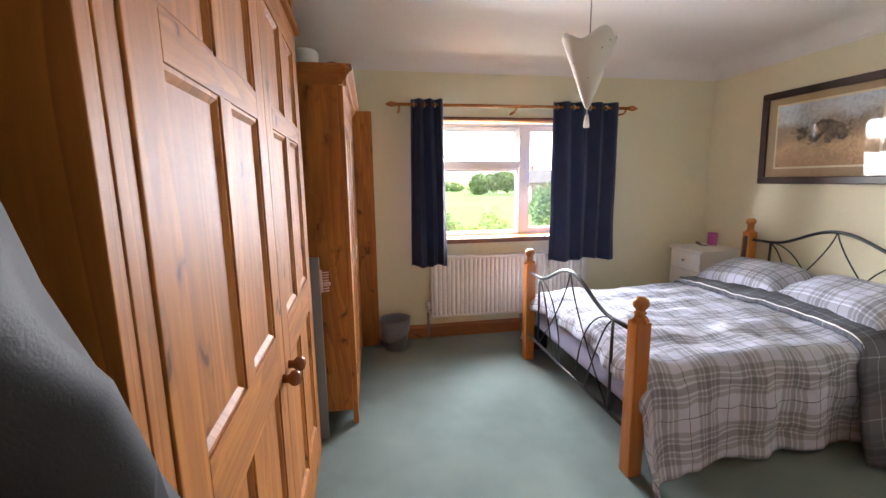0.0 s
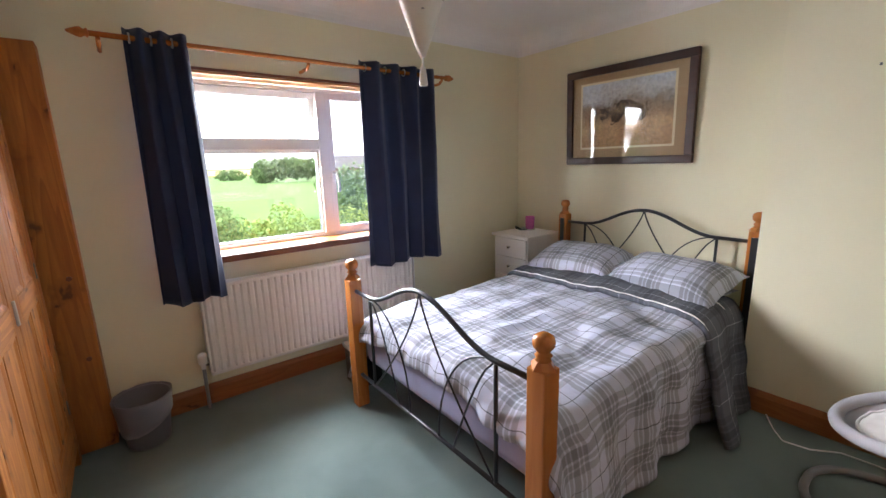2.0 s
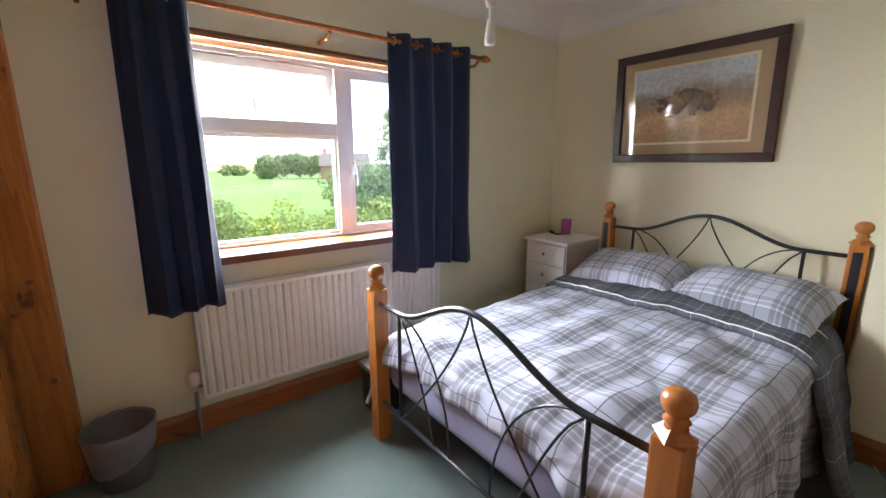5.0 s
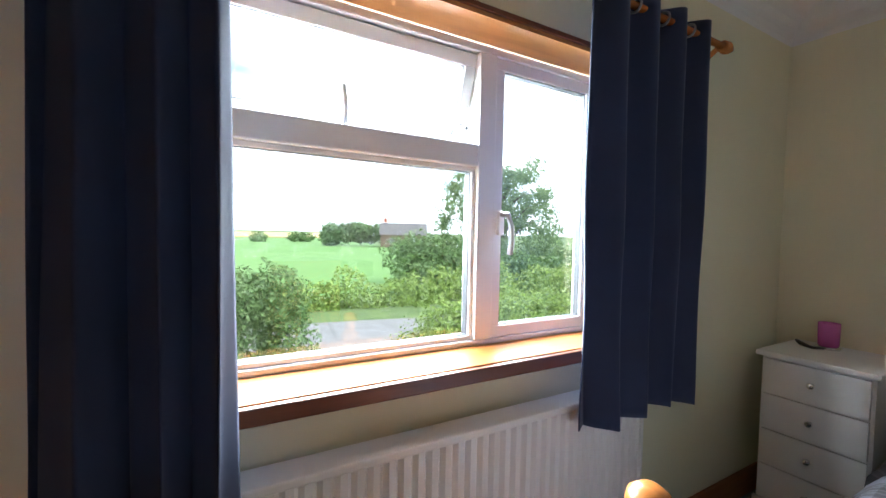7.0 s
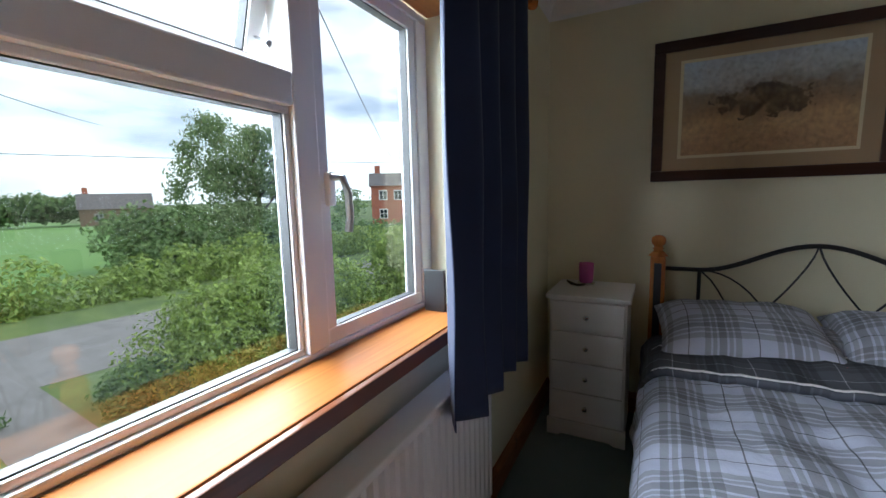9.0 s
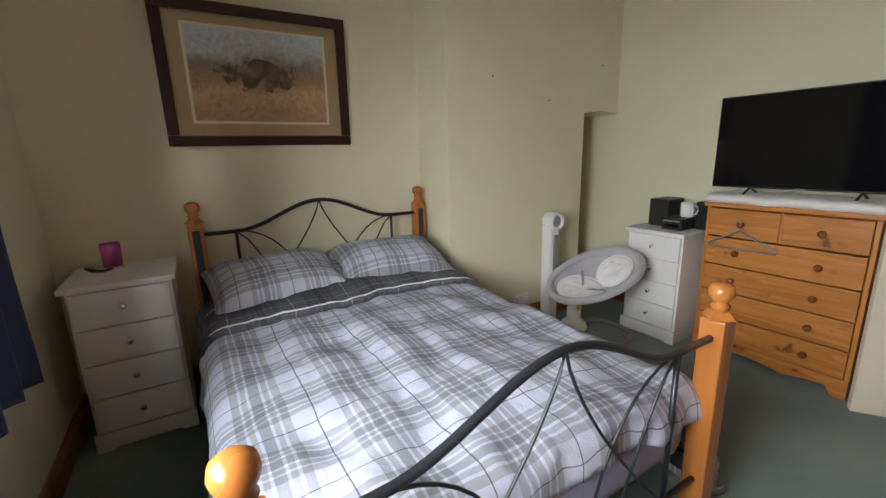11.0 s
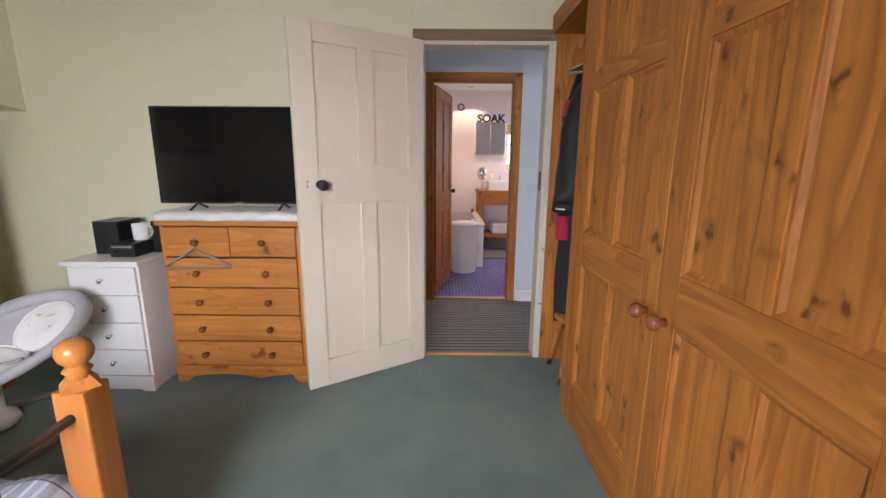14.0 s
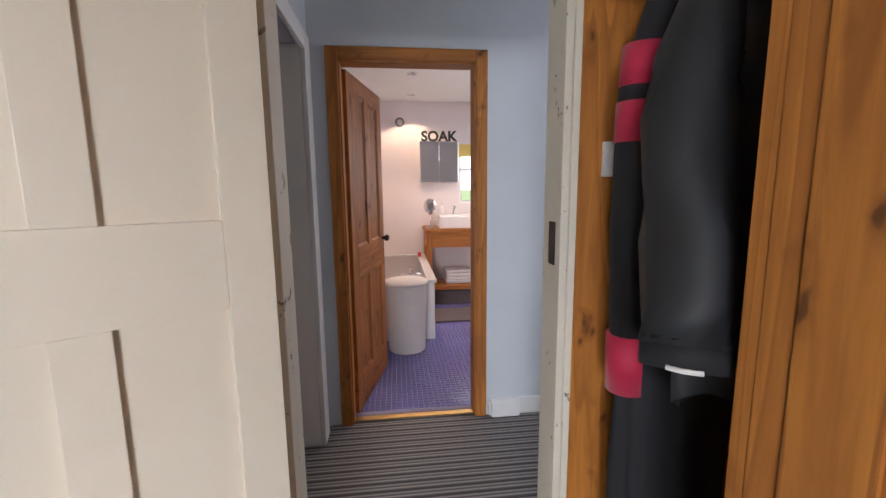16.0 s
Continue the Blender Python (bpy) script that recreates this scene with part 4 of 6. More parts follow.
part("crimson_band", tube([(-0.306, -0.903, 1.63), (-0.301, -0.905, 1.545)], 0.054, 14), M_RED, sl, "crimson band", True)
part("crimson_band", tube([(-0.2995, -0.906, 1.515), (-0.298, -0.908, 1.43)], 0.054, 14), M_RED, sl, "crimson band", True)
part("crimson_cuff", tube([(-0.297, -0.91, 0.99), (-0.302, -0.91, 0.85)], 0.049, 14), M_RED, sl, "crimson cuff", True)

sw = thing("light_switch", (-0.325, -1.07, 1.405), 0, "white plastic light switch on a pine board", "switch")
part("plate", box((-0.355, -1.069, 1.36), (-0.295, -1.058, 1.45), 0.004), M_UPVC, sw)
part("rocker", box((-0.333, -1.058, 1.39), (-0.317, -1.053, 1.42), 0.002), M_UPVC, sw)

# turned wooden stool in the bay
st = thing("wooden_stool", (-0.42, -0.86, 0), 0, "low varnished wooden stool with turned splayed legs", "stool")
part("seat", lathe([(0.13, 0.36), (0.15, 0.365), (0.152, 0.385), (0.14, 0.395)], (-0.42, -0.86, 0), "z", 24), M_POST, st, "", True)
for dx, dy in ((1, 1), (1, -1), (-1, 1), (-1, -1)):
    pts = [Vector((-0.42 + dx * (0.08 + 0.055 * k / 8), -0.86 + dy * (0.08 + 0.055 * k / 8), 0.36 - 0.36 * k / 8)) for k in range(9)]
    lg = part("leg", tube(pts, [0.014, 0.018, 0.014, 0.020, 0.021, 0.016, 0.019, 0.014, 0.013], 10), M_POST, st, "", True)
    part("foot", tube([pts[-2], pts[-1]], 0.0165, 10), M_BLACK, lg, "black rubber foot")


# ---- free-standing pine wardrobe ----
w2 = thing("pine_wardrobe", (-0.36, 1.94, 0), 0, "free-standing orange pine wardrobe with a moulded cornice", "wardrobe")
FX, Y0, Y1, HT = -0.075, 1.33, 2.48, 1.93
part("side_panel", box((-0.62, Y0, 0.09), (FX - 0.03, Y0 + 0.022, HT), 0.002), M_PINE_Z, w2)
part("side_panel", box((-0.62, Y1 - 0.022, 0.09), (FX - 0.03, Y1, HT), 0.002), M_PINE_Z, w2)
part("back_panel", box((-0.632, Y0, 0.09), (-0.621, Y1, HT)), M_PINE_Z, w2)
part("top_panel", box((-0.62, Y0 + 0.023, HT - 0.02), (FX - 0.03, Y1 - 0.023, HT)), M_PINE_Y, w2)
part("floor_panel", box((-0.62, Y0 + 0.023, 0.10), (FX - 0.03, Y1 - 0.023, 0.12)), M_PINE_Y, w2)
part("corner_stile", box((FX - 0.029, Y0, 0.0), (FX, Y0 + 0.06, HT), 0.003), M_PINE_Z, w2)
part("corner_stile", box((FX - 0.029, Y1 - 0.06, 0.0), (FX, Y1, HT), 0.003), M_PINE_Z, w2)
part("head_rail", box((FX - 0.029, Y0 + 0.061, 1.83), (FX, Y1 - 0.061, HT), 0.002), M_PINE_Y, w2)
part("plinth_rail", box((FX - 0.029, Y0 + 0.061, 0.09), (FX, Y1 - 0.061, 0.16), 0.002), M_PINE_Y, w2)
cor = [(0.0, HT), (0.004, HT + 0.012), (0.02, HT + 0.03), (0.028, HT + 0.05), (0.05, HT + 0.07), (0.055, HT + 0.085), (-0.02, HT + 0.085), (-0.02, HT)]
part("cornice", prism([(FX + u, v) for u, v in cor], "y", Y0 - 0.02, Y1), M_PINE_Y, w2)
part("cornice_return", prism([(Y0 - u, v) for u, v in cor], "x", -0.62, FX + 0.02), M_PINE_X, w2)
part("top_cover", box((-0.63, Y0 - 0.04, HT + 0.086), (FX + 0.05, Y1, HT + 0.10), 0.003), M_PINE_Y, w2)
for foot_y in (Y0, Y1 - 0.05):
    part("back_foot", box((-0.62, foot_y, 0), (-0.57, foot_y + 0.05, 0.089)), M_PINE_Z, w2)
dw = (Y1 - Y0 - 0.126) / 2
for i in range(2):
    e = new("door")
    e.parent = w2
    e.matrix_parent_inverse = w2.matrix_basis.inverted()
    LOCAL.add(e.name)
    e.matrix_basis = pose(FX - 0.012, Y0 + 0.062 + i * (dw + 0.002), 0.163, 0, 0, 90)
    panelled(e, dw, 1.663, 0.024, M_PINE_Z, [(0.09, 0.72), (0.82, 1.57)], [(0.08, dw / 2 - 0.03), (dw / 2 + 0.03, dw - 0.08)], 0.008, M_PINE_X)
    for z in (0.12, 0.80, 1.50):
        part("hinge", box((0.002 if i == 0 else dw - 0.012, -0.016, z), (0.012 if i == 0 else dw - 0.002, -0.012, z + 0.07)), M_MIDGREY, e)
    if i == 0:
        part("escutcheon", box((dw - 0.04, -0.02, 0.74), (dw - 0.02, -0.012, 0.83), 0.003), M_STEEL, e, "small steel latch plate")
bx = thing("pipe_boxing", (-0.02, 2.55, 0), 0, "tall knotty pine boxing in the corner", "boxing")
part("face_board", box((-0.12, 2.512, 0), (0.075, 2.532, 1.99), 0.003), M_PINE_Z, bx)
part("side_board", box((0.055, 2.533, 0), (0.075, WY - 0.001, 1.99), 0.003), M_PINE_Z, bx)
part("screw_plug", lathe([(0.012, 0), (0.012, 0.003)], (0.02, 2.512, 0.92), "-y", 12), M_SILLEDGE, bx)
part("screw_plug", lathe([(0.012, 0), (0.012, 0.003)], (0.03, 2.512, 0.50), "-y", 12), M_SILLEDGE, bx)

tub = link("storage_tub", lathe([(0.07, 2.031), (0.075, 2.04), (0.082, 2.16), (0.07, 2.175)], (-0.30, 1.62, 0), "z", 20), M_CARD, None, "", True)
tagged(tub, "white plastic storage tub on top of the wardrobe", "tub")
cap = link("woollen_hat", lathe([(0.07, 2.031), (0.07, 2.05), (0.055, 2.085), (0.02, 2.10)], (-0.14, 1.55, 0), "z", 20), M_BLACK, None, "", True)
tagged(cap, "rounded black woollen hat lying on the wardrobe top", "hat")

# board leaning in the slot between the wardrobes, with a hair clip on its edge
lb = link("leaning_board", box((-0.60, 1.20, 0.0), (-0.235, 1.225, 1.04), 0.004), M_GREYPL)
tagged(lb, "pale grey flat board stored upright between wardrobes", "board")
cl = thing("hair_clip", (-0.222, 1.212, 0.88), 0, "pale pink plastic claw hair clip on the board", "hair clip")
part("spine", box((-0.2365, 1.200, 0.85), (-0.224, 1.224, 0.97), 0.003), M_PINKPL, cl)
for k in range(8):
    part("tooth", tube([(-0.224, 1.212, 0.856 + k * 0.0145), (-0.205, 1.207, 0.856 + k * 0.0145), (-0.190, 1.212, 0.858 + k * 0.0145)], 0.0035, 6), M_PINKPL, cl)
part("grip", box((-0.222, 1.205, 0.885), (-0.182, 1.219, 0.905), 0.004), M_PINKPL, cl)


# ---- bedroom door ----
dr = thing("bedroom_door", (0.545, -1.055, 0.01), 33, "old cream painted four-panel door standing open", "door", "", True)
panelled(dr, 0.755, 1.965, 0.040, M_DOORPAINT, [(0.16, 1.055), (1.26, 1.865)], [(0.105, 0.315), (0.41, 0.64)], 0.015, None, 0)
for s, ax in ((1, "y"), (-1, "-y")):
    kb = part("door_knob", lathe([(0.024, 0), (0.024, 0.005), (0.010, 0.010), (0.010, 0.028), (0.024, 0.036), (0.029, 0.048), (0.025, 0.060), (0.010, 0.066)], (0.635, s * 0.02, 1.16), ax, 20), M_BLACK, dr, "dark round door knob", True)
    part("keyhole", box((0.70, s * 0.0195, 1.145), (0.706, s * 0.0215, 1.16)), M_SILLEDGE, dr)
    part("keyhole", box((0.70, s * 0.0195, 1.172), (0.706, s * 0.0215, 1.182)), M_SILLEDGE, dr)
for z in (0.20, 1.70):
    part("hinge", tube([(0, -0.022, z), (0, -0.022, z + 0.09)], 0.006, 8), M_STEEL, dr)

jam = thing("door_frame_1", (0.17, BY - 0.05, 0), 0, "chipped cream door lining with bare timber head", "door frame")
jam["kind"] = "structure"
part("right_jamb", box((D0, BY - 0.112, 0), (D0 + 0.022, BY + 0.012, DZ), 0.003), M_CHIPPED, jam)
part("left_jamb", box((D1 - 0.018, BY - 0.112, 0), (D1, BY + 0.004, DZ), 0.003), M_CHIPPED, jam)
part("head", box((D0 + 0.023, BY - 0.112, DZ - 0.022), (D1 - 0.019, BY + 0.008, DZ), 0.003), M_CHIPPED, jam)
part("right_edge", box((D0 - 0.022, BY + 0.002, 0), (D0 - 0.001, BY + 0.016, DZ), 0.004), M_CHIPPED, jam)
part("bare_lintel", box((D0 - 0.02, BY + 0.001, DZ + 0.001), (D1 + 0.05, BY + 0.014, DZ + 0.062), 0.004), M_ROUGHWOOD, jam, "bare stripped timber where trim came off")
part("keep", box((D0 + 0.0225, BY - 0.06, 1.12), (D0 + 0.026, BY - 0.02, 1.24)), M_BLACK, jam, "black lock keep")
structure("threshold_strip", box((D0 + 0.023, BY - 0.04, 0.0), (D1 - 0.02, BY - 0.005, 0.007), 0.002), M_BRASS, "worn brass threshold strip", "threshold")


# ---- pine chest of drawers, screen and what stands there ----
ch = thing("chest_of_drawers", (1.60, -0.9, 0), 0, "orange knotty pine chest of drawers with round knobs", "chest of drawers")
X0, X1, CF = 1.215, 1.99, -0.745
part("side_panel", box((X0, -1.06, 0.03), (X0 + 0.02, CF, 0.94), 0.002), M_PINEB_Z, ch)
part("side_panel", box((X1 - 0.02, -1.06, 0.03), (X1, CF, 0.94), 0.002), M_PINEB_Z, ch)
part("back_panel", box((X0 + 0.021, -1.065, 0.03), (X1 - 0.021, -1.055, 0.94)), M_PINEB_X, ch)
part("top", box((X0 - 0.015, -1.068, 0.9405), (X1 + 0.015, CF + 0.02, 0.966), 0.006), M_PINEB_X, ch)
n = 24
apron = [(X0, 0.105), (X0, 0.0), (X0 + 0.06, 0.0)] + [(X0 + 0.06 + (X1 - X0 - 0.12) * i / n, 0.022 + 0.028 * abs(math.sin(math.pi * 1.5 * i / n + math.pi / 2)) ** 0.8) for i in range(1, n)] + [(X1 - 0.06, 0.0), (X1, 0.0), (X1, 0.105)]
part("scalloped_plinth", prism(apron, "y", CF - 0.012, CF + 0.01), M_PINEB_X, ch)
rows = [(0.108, 0.255), (0.263, 0.415), (0.423, 0.580), (0.588, 0.755)]
slots = [(X0 + 0.023, X1 - 0.023, a, b) for a, b in rows]
midx = (X0 + X1) / 2
slots += [(X0 + 0.023, midx - 0.006, 0.765, 0.932), (midx + 0.006, X1 - 0.023, 0.765, 0.932)]
part("centre_divider", box((midx - 0.005, CF - 0.02, 0.763), (midx + 0.005, CF - 0.001, 0.936)), M_PINEB_Z, ch)
for a, b, z0, z1 in slots:
    d = part("drawer", box((a, CF - 0.012, z0), (b, CF + 0.008, z1), 0.004), M_PINEB_X, ch)
    ks = ((a + b) / 2,) if b - a < 0.5 else (a + 0.17, b - 0.17)
    for kx in ks:
        knob(d, (kx, CF + 0.008, (z0 + z1) / 2), "y", 0.019)

bl = link("fleece_blanket", sheet(40, 16, lambda u, v: Vector((1.20 + 0.80 * u, -1.05 + 0.325 * v, 0.994 + 0.010 * noise.noise((u * 9, v * 5, 1)) - 0.02 * max(0, v - 0.93) / 0.07))), M_FLEECE, None, "", True)
tagged(bl, "folded cream fleece blanket on the pine chest", "blanket")
thick(bl, 0.045)
tv = thing("television", (1.575, -0.86, 1.0), 0, "large flat black television standing on the chest", "television")
part("screen", box((1.128, -0.838, 1.062), (2.022, -0.832, 1.575), 0.001), M_SCREEN, tv, "glossy black screen")
part("bezel", box((1.122, -0.872, 1.052), (2.028, -0.839, 1.583), 0.005), M_BLACK, tv)
part("maker_mark", box((1.55, -0.8315, 1.055), (1.60, -0.830, 1.061)), M_GREYPL, tv, "small pale mark")
for x in (1.33, 1.82):
    part("foot", tube([(x, -0.77, 1.021), (x, -0.85, 1.055), (x, -0.94, 1.021)], 0.007), M_BLACK, tv)

st1 = thing("stereo", (2.25, -0.84, 0.7600), 0, "compact black stereo on the white drawers", "stereo")
part("left_speaker", box((2.27, -0.99, 0.7610), (2.41, -0.80, 0.9500), 0.006), M_BLACK, st1)
part("right_speaker", box((2.03, -1.03, 0.7610), (2.12, -0.86, 0.9450), 0.006), M_BLACK, st1)
u = part("player", box((2.125, -0.96, 0.7610), (2.265, -0.72, 0.8400), 0.006), M_BLACK, st1)
part("display", box((2.15, -0.7195, 0.7800), (2.24, -0.718, 0.8000)), M_SCREEN, u)
part("disc_tray", box((2.14, -0.7195, 0.8150), (2.25, -0.7175, 0.8250)), M_GREYPL, u)
mg = thing("mug", (2.165, -0.84, 0.8400), 0, "white patterned mug on top of the stereo", "mug")
part("cup", lathe([(0.034, 0.8410), (0.040, 0.8450), (0.042, 0.9350), (0.039, 0.9350), (0.036, 0.8500)], (2.165, -0.84, 0), "z", 22), M_CERAMIC, mg, "", True)
part("handle", tube([(2.125, -0.84, 0.9200), (2.10, -0.84, 0.9150), (2.095, -0.84, 0.8900), (2.105, -0.84, 0.8650), (2.127, -0.84, 0.8600)], 0.005), M_CERAMIC, mg, "", True)
kx, kz = (midx + 0.006 + X1 - 0.023) / 2, 0.8485
hg = link("coat_hanger", tube([(kx - 0.012, CF + 0.035, kz + 0.012), (kx, CF + 0.034, kz + 0.022), (kx + 0.014, CF + 0.034, kz + 0.006), (kx, CF + 0.036, kz - 0.02), (kx, CF + 0.04, kz - 0.035), (kx + 0.15, CF + 0.06, kz - 0.125), (kx + 0.145, CF + 0.06, kz - 0.14), (kx - 0.19, CF + 0.03, kz - 0.14), (kx - 0.19, CF + 0.03, kz - 0.125), (kx, CF + 0.04, kz - 0.035)], 0.006), M_GREYPL, None, "", True)
tagged(hg, "grey plastic coat hanger hooked over a drawer knob", "hanger")


# ---- baby swing and tower fan ----
sg = thing("baby_swing", (2.47, -0.2, 0), 0, "grey and white baby swing seat on a looped base", "baby swing")
ring = [(2.46 + 0.25 * math.copysign(abs(math.cos(a)) ** 0.8, math.cos(a)), -0.21 + 0.37 * math.copysign(abs(math.sin(a)) ** 0.8, math.sin(a)), 0.018) for a in (2 * math.pi * i / 40 for i in range(40))]
part("base_loop", tube(ring, 0.017, 10, None, True), M_MIDGREY, sg, "grey tubular loop", True)
part("front_foot", box((2.205, -0.27, 0.001), (2.255, -0.12, 0.042), 0.012), M_GREYFAB, sg, "pale rubber foot")
hub = part("motor_hub", lathe([(0.085, 0.01), (0.10, 0.03), (0.085, 0.07), (0.05, 0.09), (0.05, 0.24), (0.06, 0.26), (0.06, 0.31)], (2.60, -0.28, 0), "z", 24), M_UPVC, sg, "white motor hub", True)
part("button", lathe([(0.022, 0), (0.022, 0.012), (0.012, 0.016)], (2.552, -0.27, 0.20), "-x", 14), M_YELLOW, hub, "lime yellow button", True)
part("arm", tube([(2.70, -0.28, 0.02), (2.60, -0.28, 0.05)], 0.02), M_UPVC, sg)


SEAT_C, SEAT_A, SEAT_B = Vector((2.38, -0.205, 0.495)), Vector((-0.08, -0.300, 0.100)), Vector((0.205, -0.055, 0.050))
SEAT_N = SEAT_A.cross(SEAT_B).normalized()
SEAT_N *= math.copysign(1.0, SEAT_N.z)


def seat_point(a, b, up=0.0):
    """a along the seat towards its raised head end, b across it, both -1 to 1 at the rim."""
    q = min(1.0, a * a + b * b)
    return SEAT_C + SEAT_A * a + SEAT_B * b + SEAT_N * (up - 0.125 * (1 - q) ** 0.8)


def round_seat(u, v, up=0.0):
    return seat_point(v * math.cos(2 * math.pi * u), v * math.sin(2 * math.pi * u), up)


shell = part("seat_shell", sheet(48, 14, lambda u, v: round_seat(u, 0.02 + 0.96 * v)), M_GREYFAB, sg, "light grey knitted seat", True)
thick(shell, 0.018)
part("rim", tube([round_seat(i / 48, 1.0) for i in range(48)], [0.024 + 0.012 * max(0.0, math.cos(2 * math.pi * i / 48)) for i in range(48)], 10, None, True), M_GREYFAB, sg, "padded grey knitted rim", True)
part("seat_cup", lathe([(0.04, 0.30), (0.075, 0.33), (0.10, 0.385), (0.06, 0.39)], (2.47, -0.25, 0), "z", 24), M_UPVC, sg, "white plastic cup under the seat", True)
part("seat_arm", tube([(2.60, -0.28, 0.29), (2.53, -0.265, 0.305), (2.47, -0.25, 0.335)], 0.035, 12), M_UPVC, sg, "", True)


def cushion(ca, cb, ra, rb, h, label, seed):
    def f(u, v):
        t = 2 * math.pi * u
        a, b = ca + ra * v * math.cos(t), cb + rb * v * math.sin(t)
        return seat_point(a, b, 0.014 + h * (1 - v ** 3) ** 0.6 + 0.008 * noise.noise((a * 7, b * 7, seed)))
    pad = part("cushion", sheet(36, 9, f), M_PALEFAB, sg, label, True)
    edge = [f(i / 36, 0.97) for i in range(36)]
    part("piping", tube(edge, 0.006, 6, None, True), M_PALEFAB, pad, "", True)
    for i in range(5):
        t = i * 1.26 + seed
        c = f((t / 6.283) % 1, 0.45)
        part("printed_leaf", tube([c + SEAT_N * 0.001, c + SEAT_N * 0.002 + Vector((0.012, 0.018 * math.cos(t), 0)), c + SEAT_N * 0.001 + Vector((0.02, 0.034 * math.cos(t), 0))], [0.001, 0.007, 0.001], 6), M_SLIP, pad, "pale printed leaf")
    return pad


cushion(0.50, 0.05, 0.40, 0.52, 0.045, "white patterned head cushion", 1.0)
cushion(-0.34, 0.0, 0.50, 0.66, 0.040, "white patterned body cushion", 3.0)
for s_ in (-1, 1):
    part("harness_strap", tube([seat_point(-0.05 - 0.05 * i, s_ * (0.55 - 0.11 * i), 0.055) for i in range(5)], 0.008, 6), M_GREYPL, sg, "grey harness strap", True)

fn = thing("tower_fan", (2.80, -0.235, 0), 0, "slim white tower fan against the chimney breast", "fan")
part("foot", lathe([(0.09, 0.0), (0.09, 0.012), (0.05, 0.03)], (2.80, -0.235, 0), "z", 24), M_UPVC, fn, "", True)
part("column", box((2.765, -0.285, 0.02), (2.855, -0.185, 0.82), 0.022), M_UPVC, fn)
part("grey_spine", box((2.752, -0.25, 0.30), (2.766, -0.22, 0.70), 0.004), M_MIDGREY, fn, "dark grey slot")
head = part("head", lathe([(0.05, 0.0), (0.062, 0.01), (0.065, 0.10), (0.058, 0.115), (0.05, 0.112), (0.045, 0.09)], (2.85, -0.235, 0.80), "-x", 26), M_UPVC, fn, "round white outlet", True)
part("grille", lathe([(0.044, 0), (0.040, 0.012), (0.02, 0.018)], (2.765, -0.235, 0.80), "-x", 22), M_GREYPL, head, "grey grille", True)

cb = link("white_cable", tube([(2.92, 0.42, 0.004), (2.80, 0.36, 0.004), (2.72, 0.30, 0.004), (2.74, 0.20, 0.004), (2.82, 0.10, 0.004), (2.83, -0.1, 0.006)], 0.004, 6), M_UPVC, None, "", True)
tagged(cb, "thin white cable lying on the carpet", "cable")
so = thing("wall_socket", (2.93, -0.02, 0.20), 0, "white double wall socket above the skirting", "socket")
part("plate", box((CX - 0.010, -0.14, 0.15), (CX - 0.001, 0.0, 0.235), 0.003), M_UPVC, so)
part("plug", box((CX - 0.045, -0.06, 0.165), (CX - 0.0105, -0.01, 0.215), 0.006), M_UPVC, so)

bx2 = thing("small_case", (1.39, 2.23, 0), 0, "small grey plastic case on the floor by the bed", "case")
part("body", box((1.30, 2.14, 0), (1.48, 2.32, 0.24), 0.015), M_BLACK, bx2)
part("lid", box((1.29, 2.13, 0.2405), (1.49, 2.33, 0.275), 0.012), M_GREYPL, bx2)


# ---- landing ----
LY0, LY1, LCZ = -1.20, -2.275, 2.40
structure("landing_floor", box((-2.0, -2.36, -0.12), (0.76, BY - 0.022, -0.001)), M_STRIPE, "dark and pale grey striped landing carpet", "carpet")
structure("landing_ceiling", box((-2.0, LY1 - 0.1, LCZ), (2.0, LY0, LCZ + 0.1)), M_CEIL, "white painted landing ceiling", "ceiling")
BX0, BX1, BZ = -0.21, 0.526, 2.0
bm = box((-2.0, LY1 - 0.11, -0.1), (BX0, LY1, LCZ + 0.05))
box((BX1, LY1 - 0.11, -0.1), (2.0, LY1, LCZ + 0.05), 0, bm)
box((BX0, LY1 - 0.11, BZ), (BX1, LY1, LCZ + 0.05), 0, bm)
structure("landing_wall_south", bm, M_BLUEWALL, "pale blue-grey painted landing wall", "wall")
bm = box((0.66, LY1, -0.1), (0.76, -2.12, LCZ))
box((0.66, -1.34, -0.1), (0.76, LY0, LCZ), 0, bm)
box((0.66, -2.12, 2.0), (0.76, -1.34, LCZ), 0, bm)
structure("landing_wall_east", bm, M_BLUEWALL, "pale landing wall with a doorway to another room", "wall")
bm = box((-2.1, LY1, -0.1), (-2.0, LY0, LCZ))
structure("landing_wall_west", bm, M_BLUEWALL, "pale blue-grey end wall of the landing", "wall")
structure("landing_wall_north", box((-2.0, LY0, -0.1), (D0 - 0.0, LY0 + 0.004 - 0.012, LCZ)), M_BLUEWALL, "pale blue-grey landing wall beside the bedroom door", "wall")
fr2 = thing("door_frame_2", (0.70, -1.73, 0), 0, "white painted door lining on the landing", "door frame")
fr2["kind"] = "structure"
part("far_jamb", box((0.635, -2.20, 0), (0.659, -2.09, 2.06), 0.004), M_WHITE, fr2)
part("far_lining", box((0.66, -2.119, 0), (0.77, -2.09, 1.999), 0.003), M_WHITE, fr2)
part("near_jamb", box((0.635, -1.36, 0), (0.659, -1.26, 2.06), 0.004), M_WHITE, fr2)
part("head", box((0.635, -2.089, 1.98), (0.659, -1.361, 2.06), 0.004), M_WHITE, fr2)
structure("side_room_floor", box((0.762, -2.36, -0.12), (2.0, -1.21, -0.002)), M_CRIMSON, "crimson carpet in the side room", "carpet")
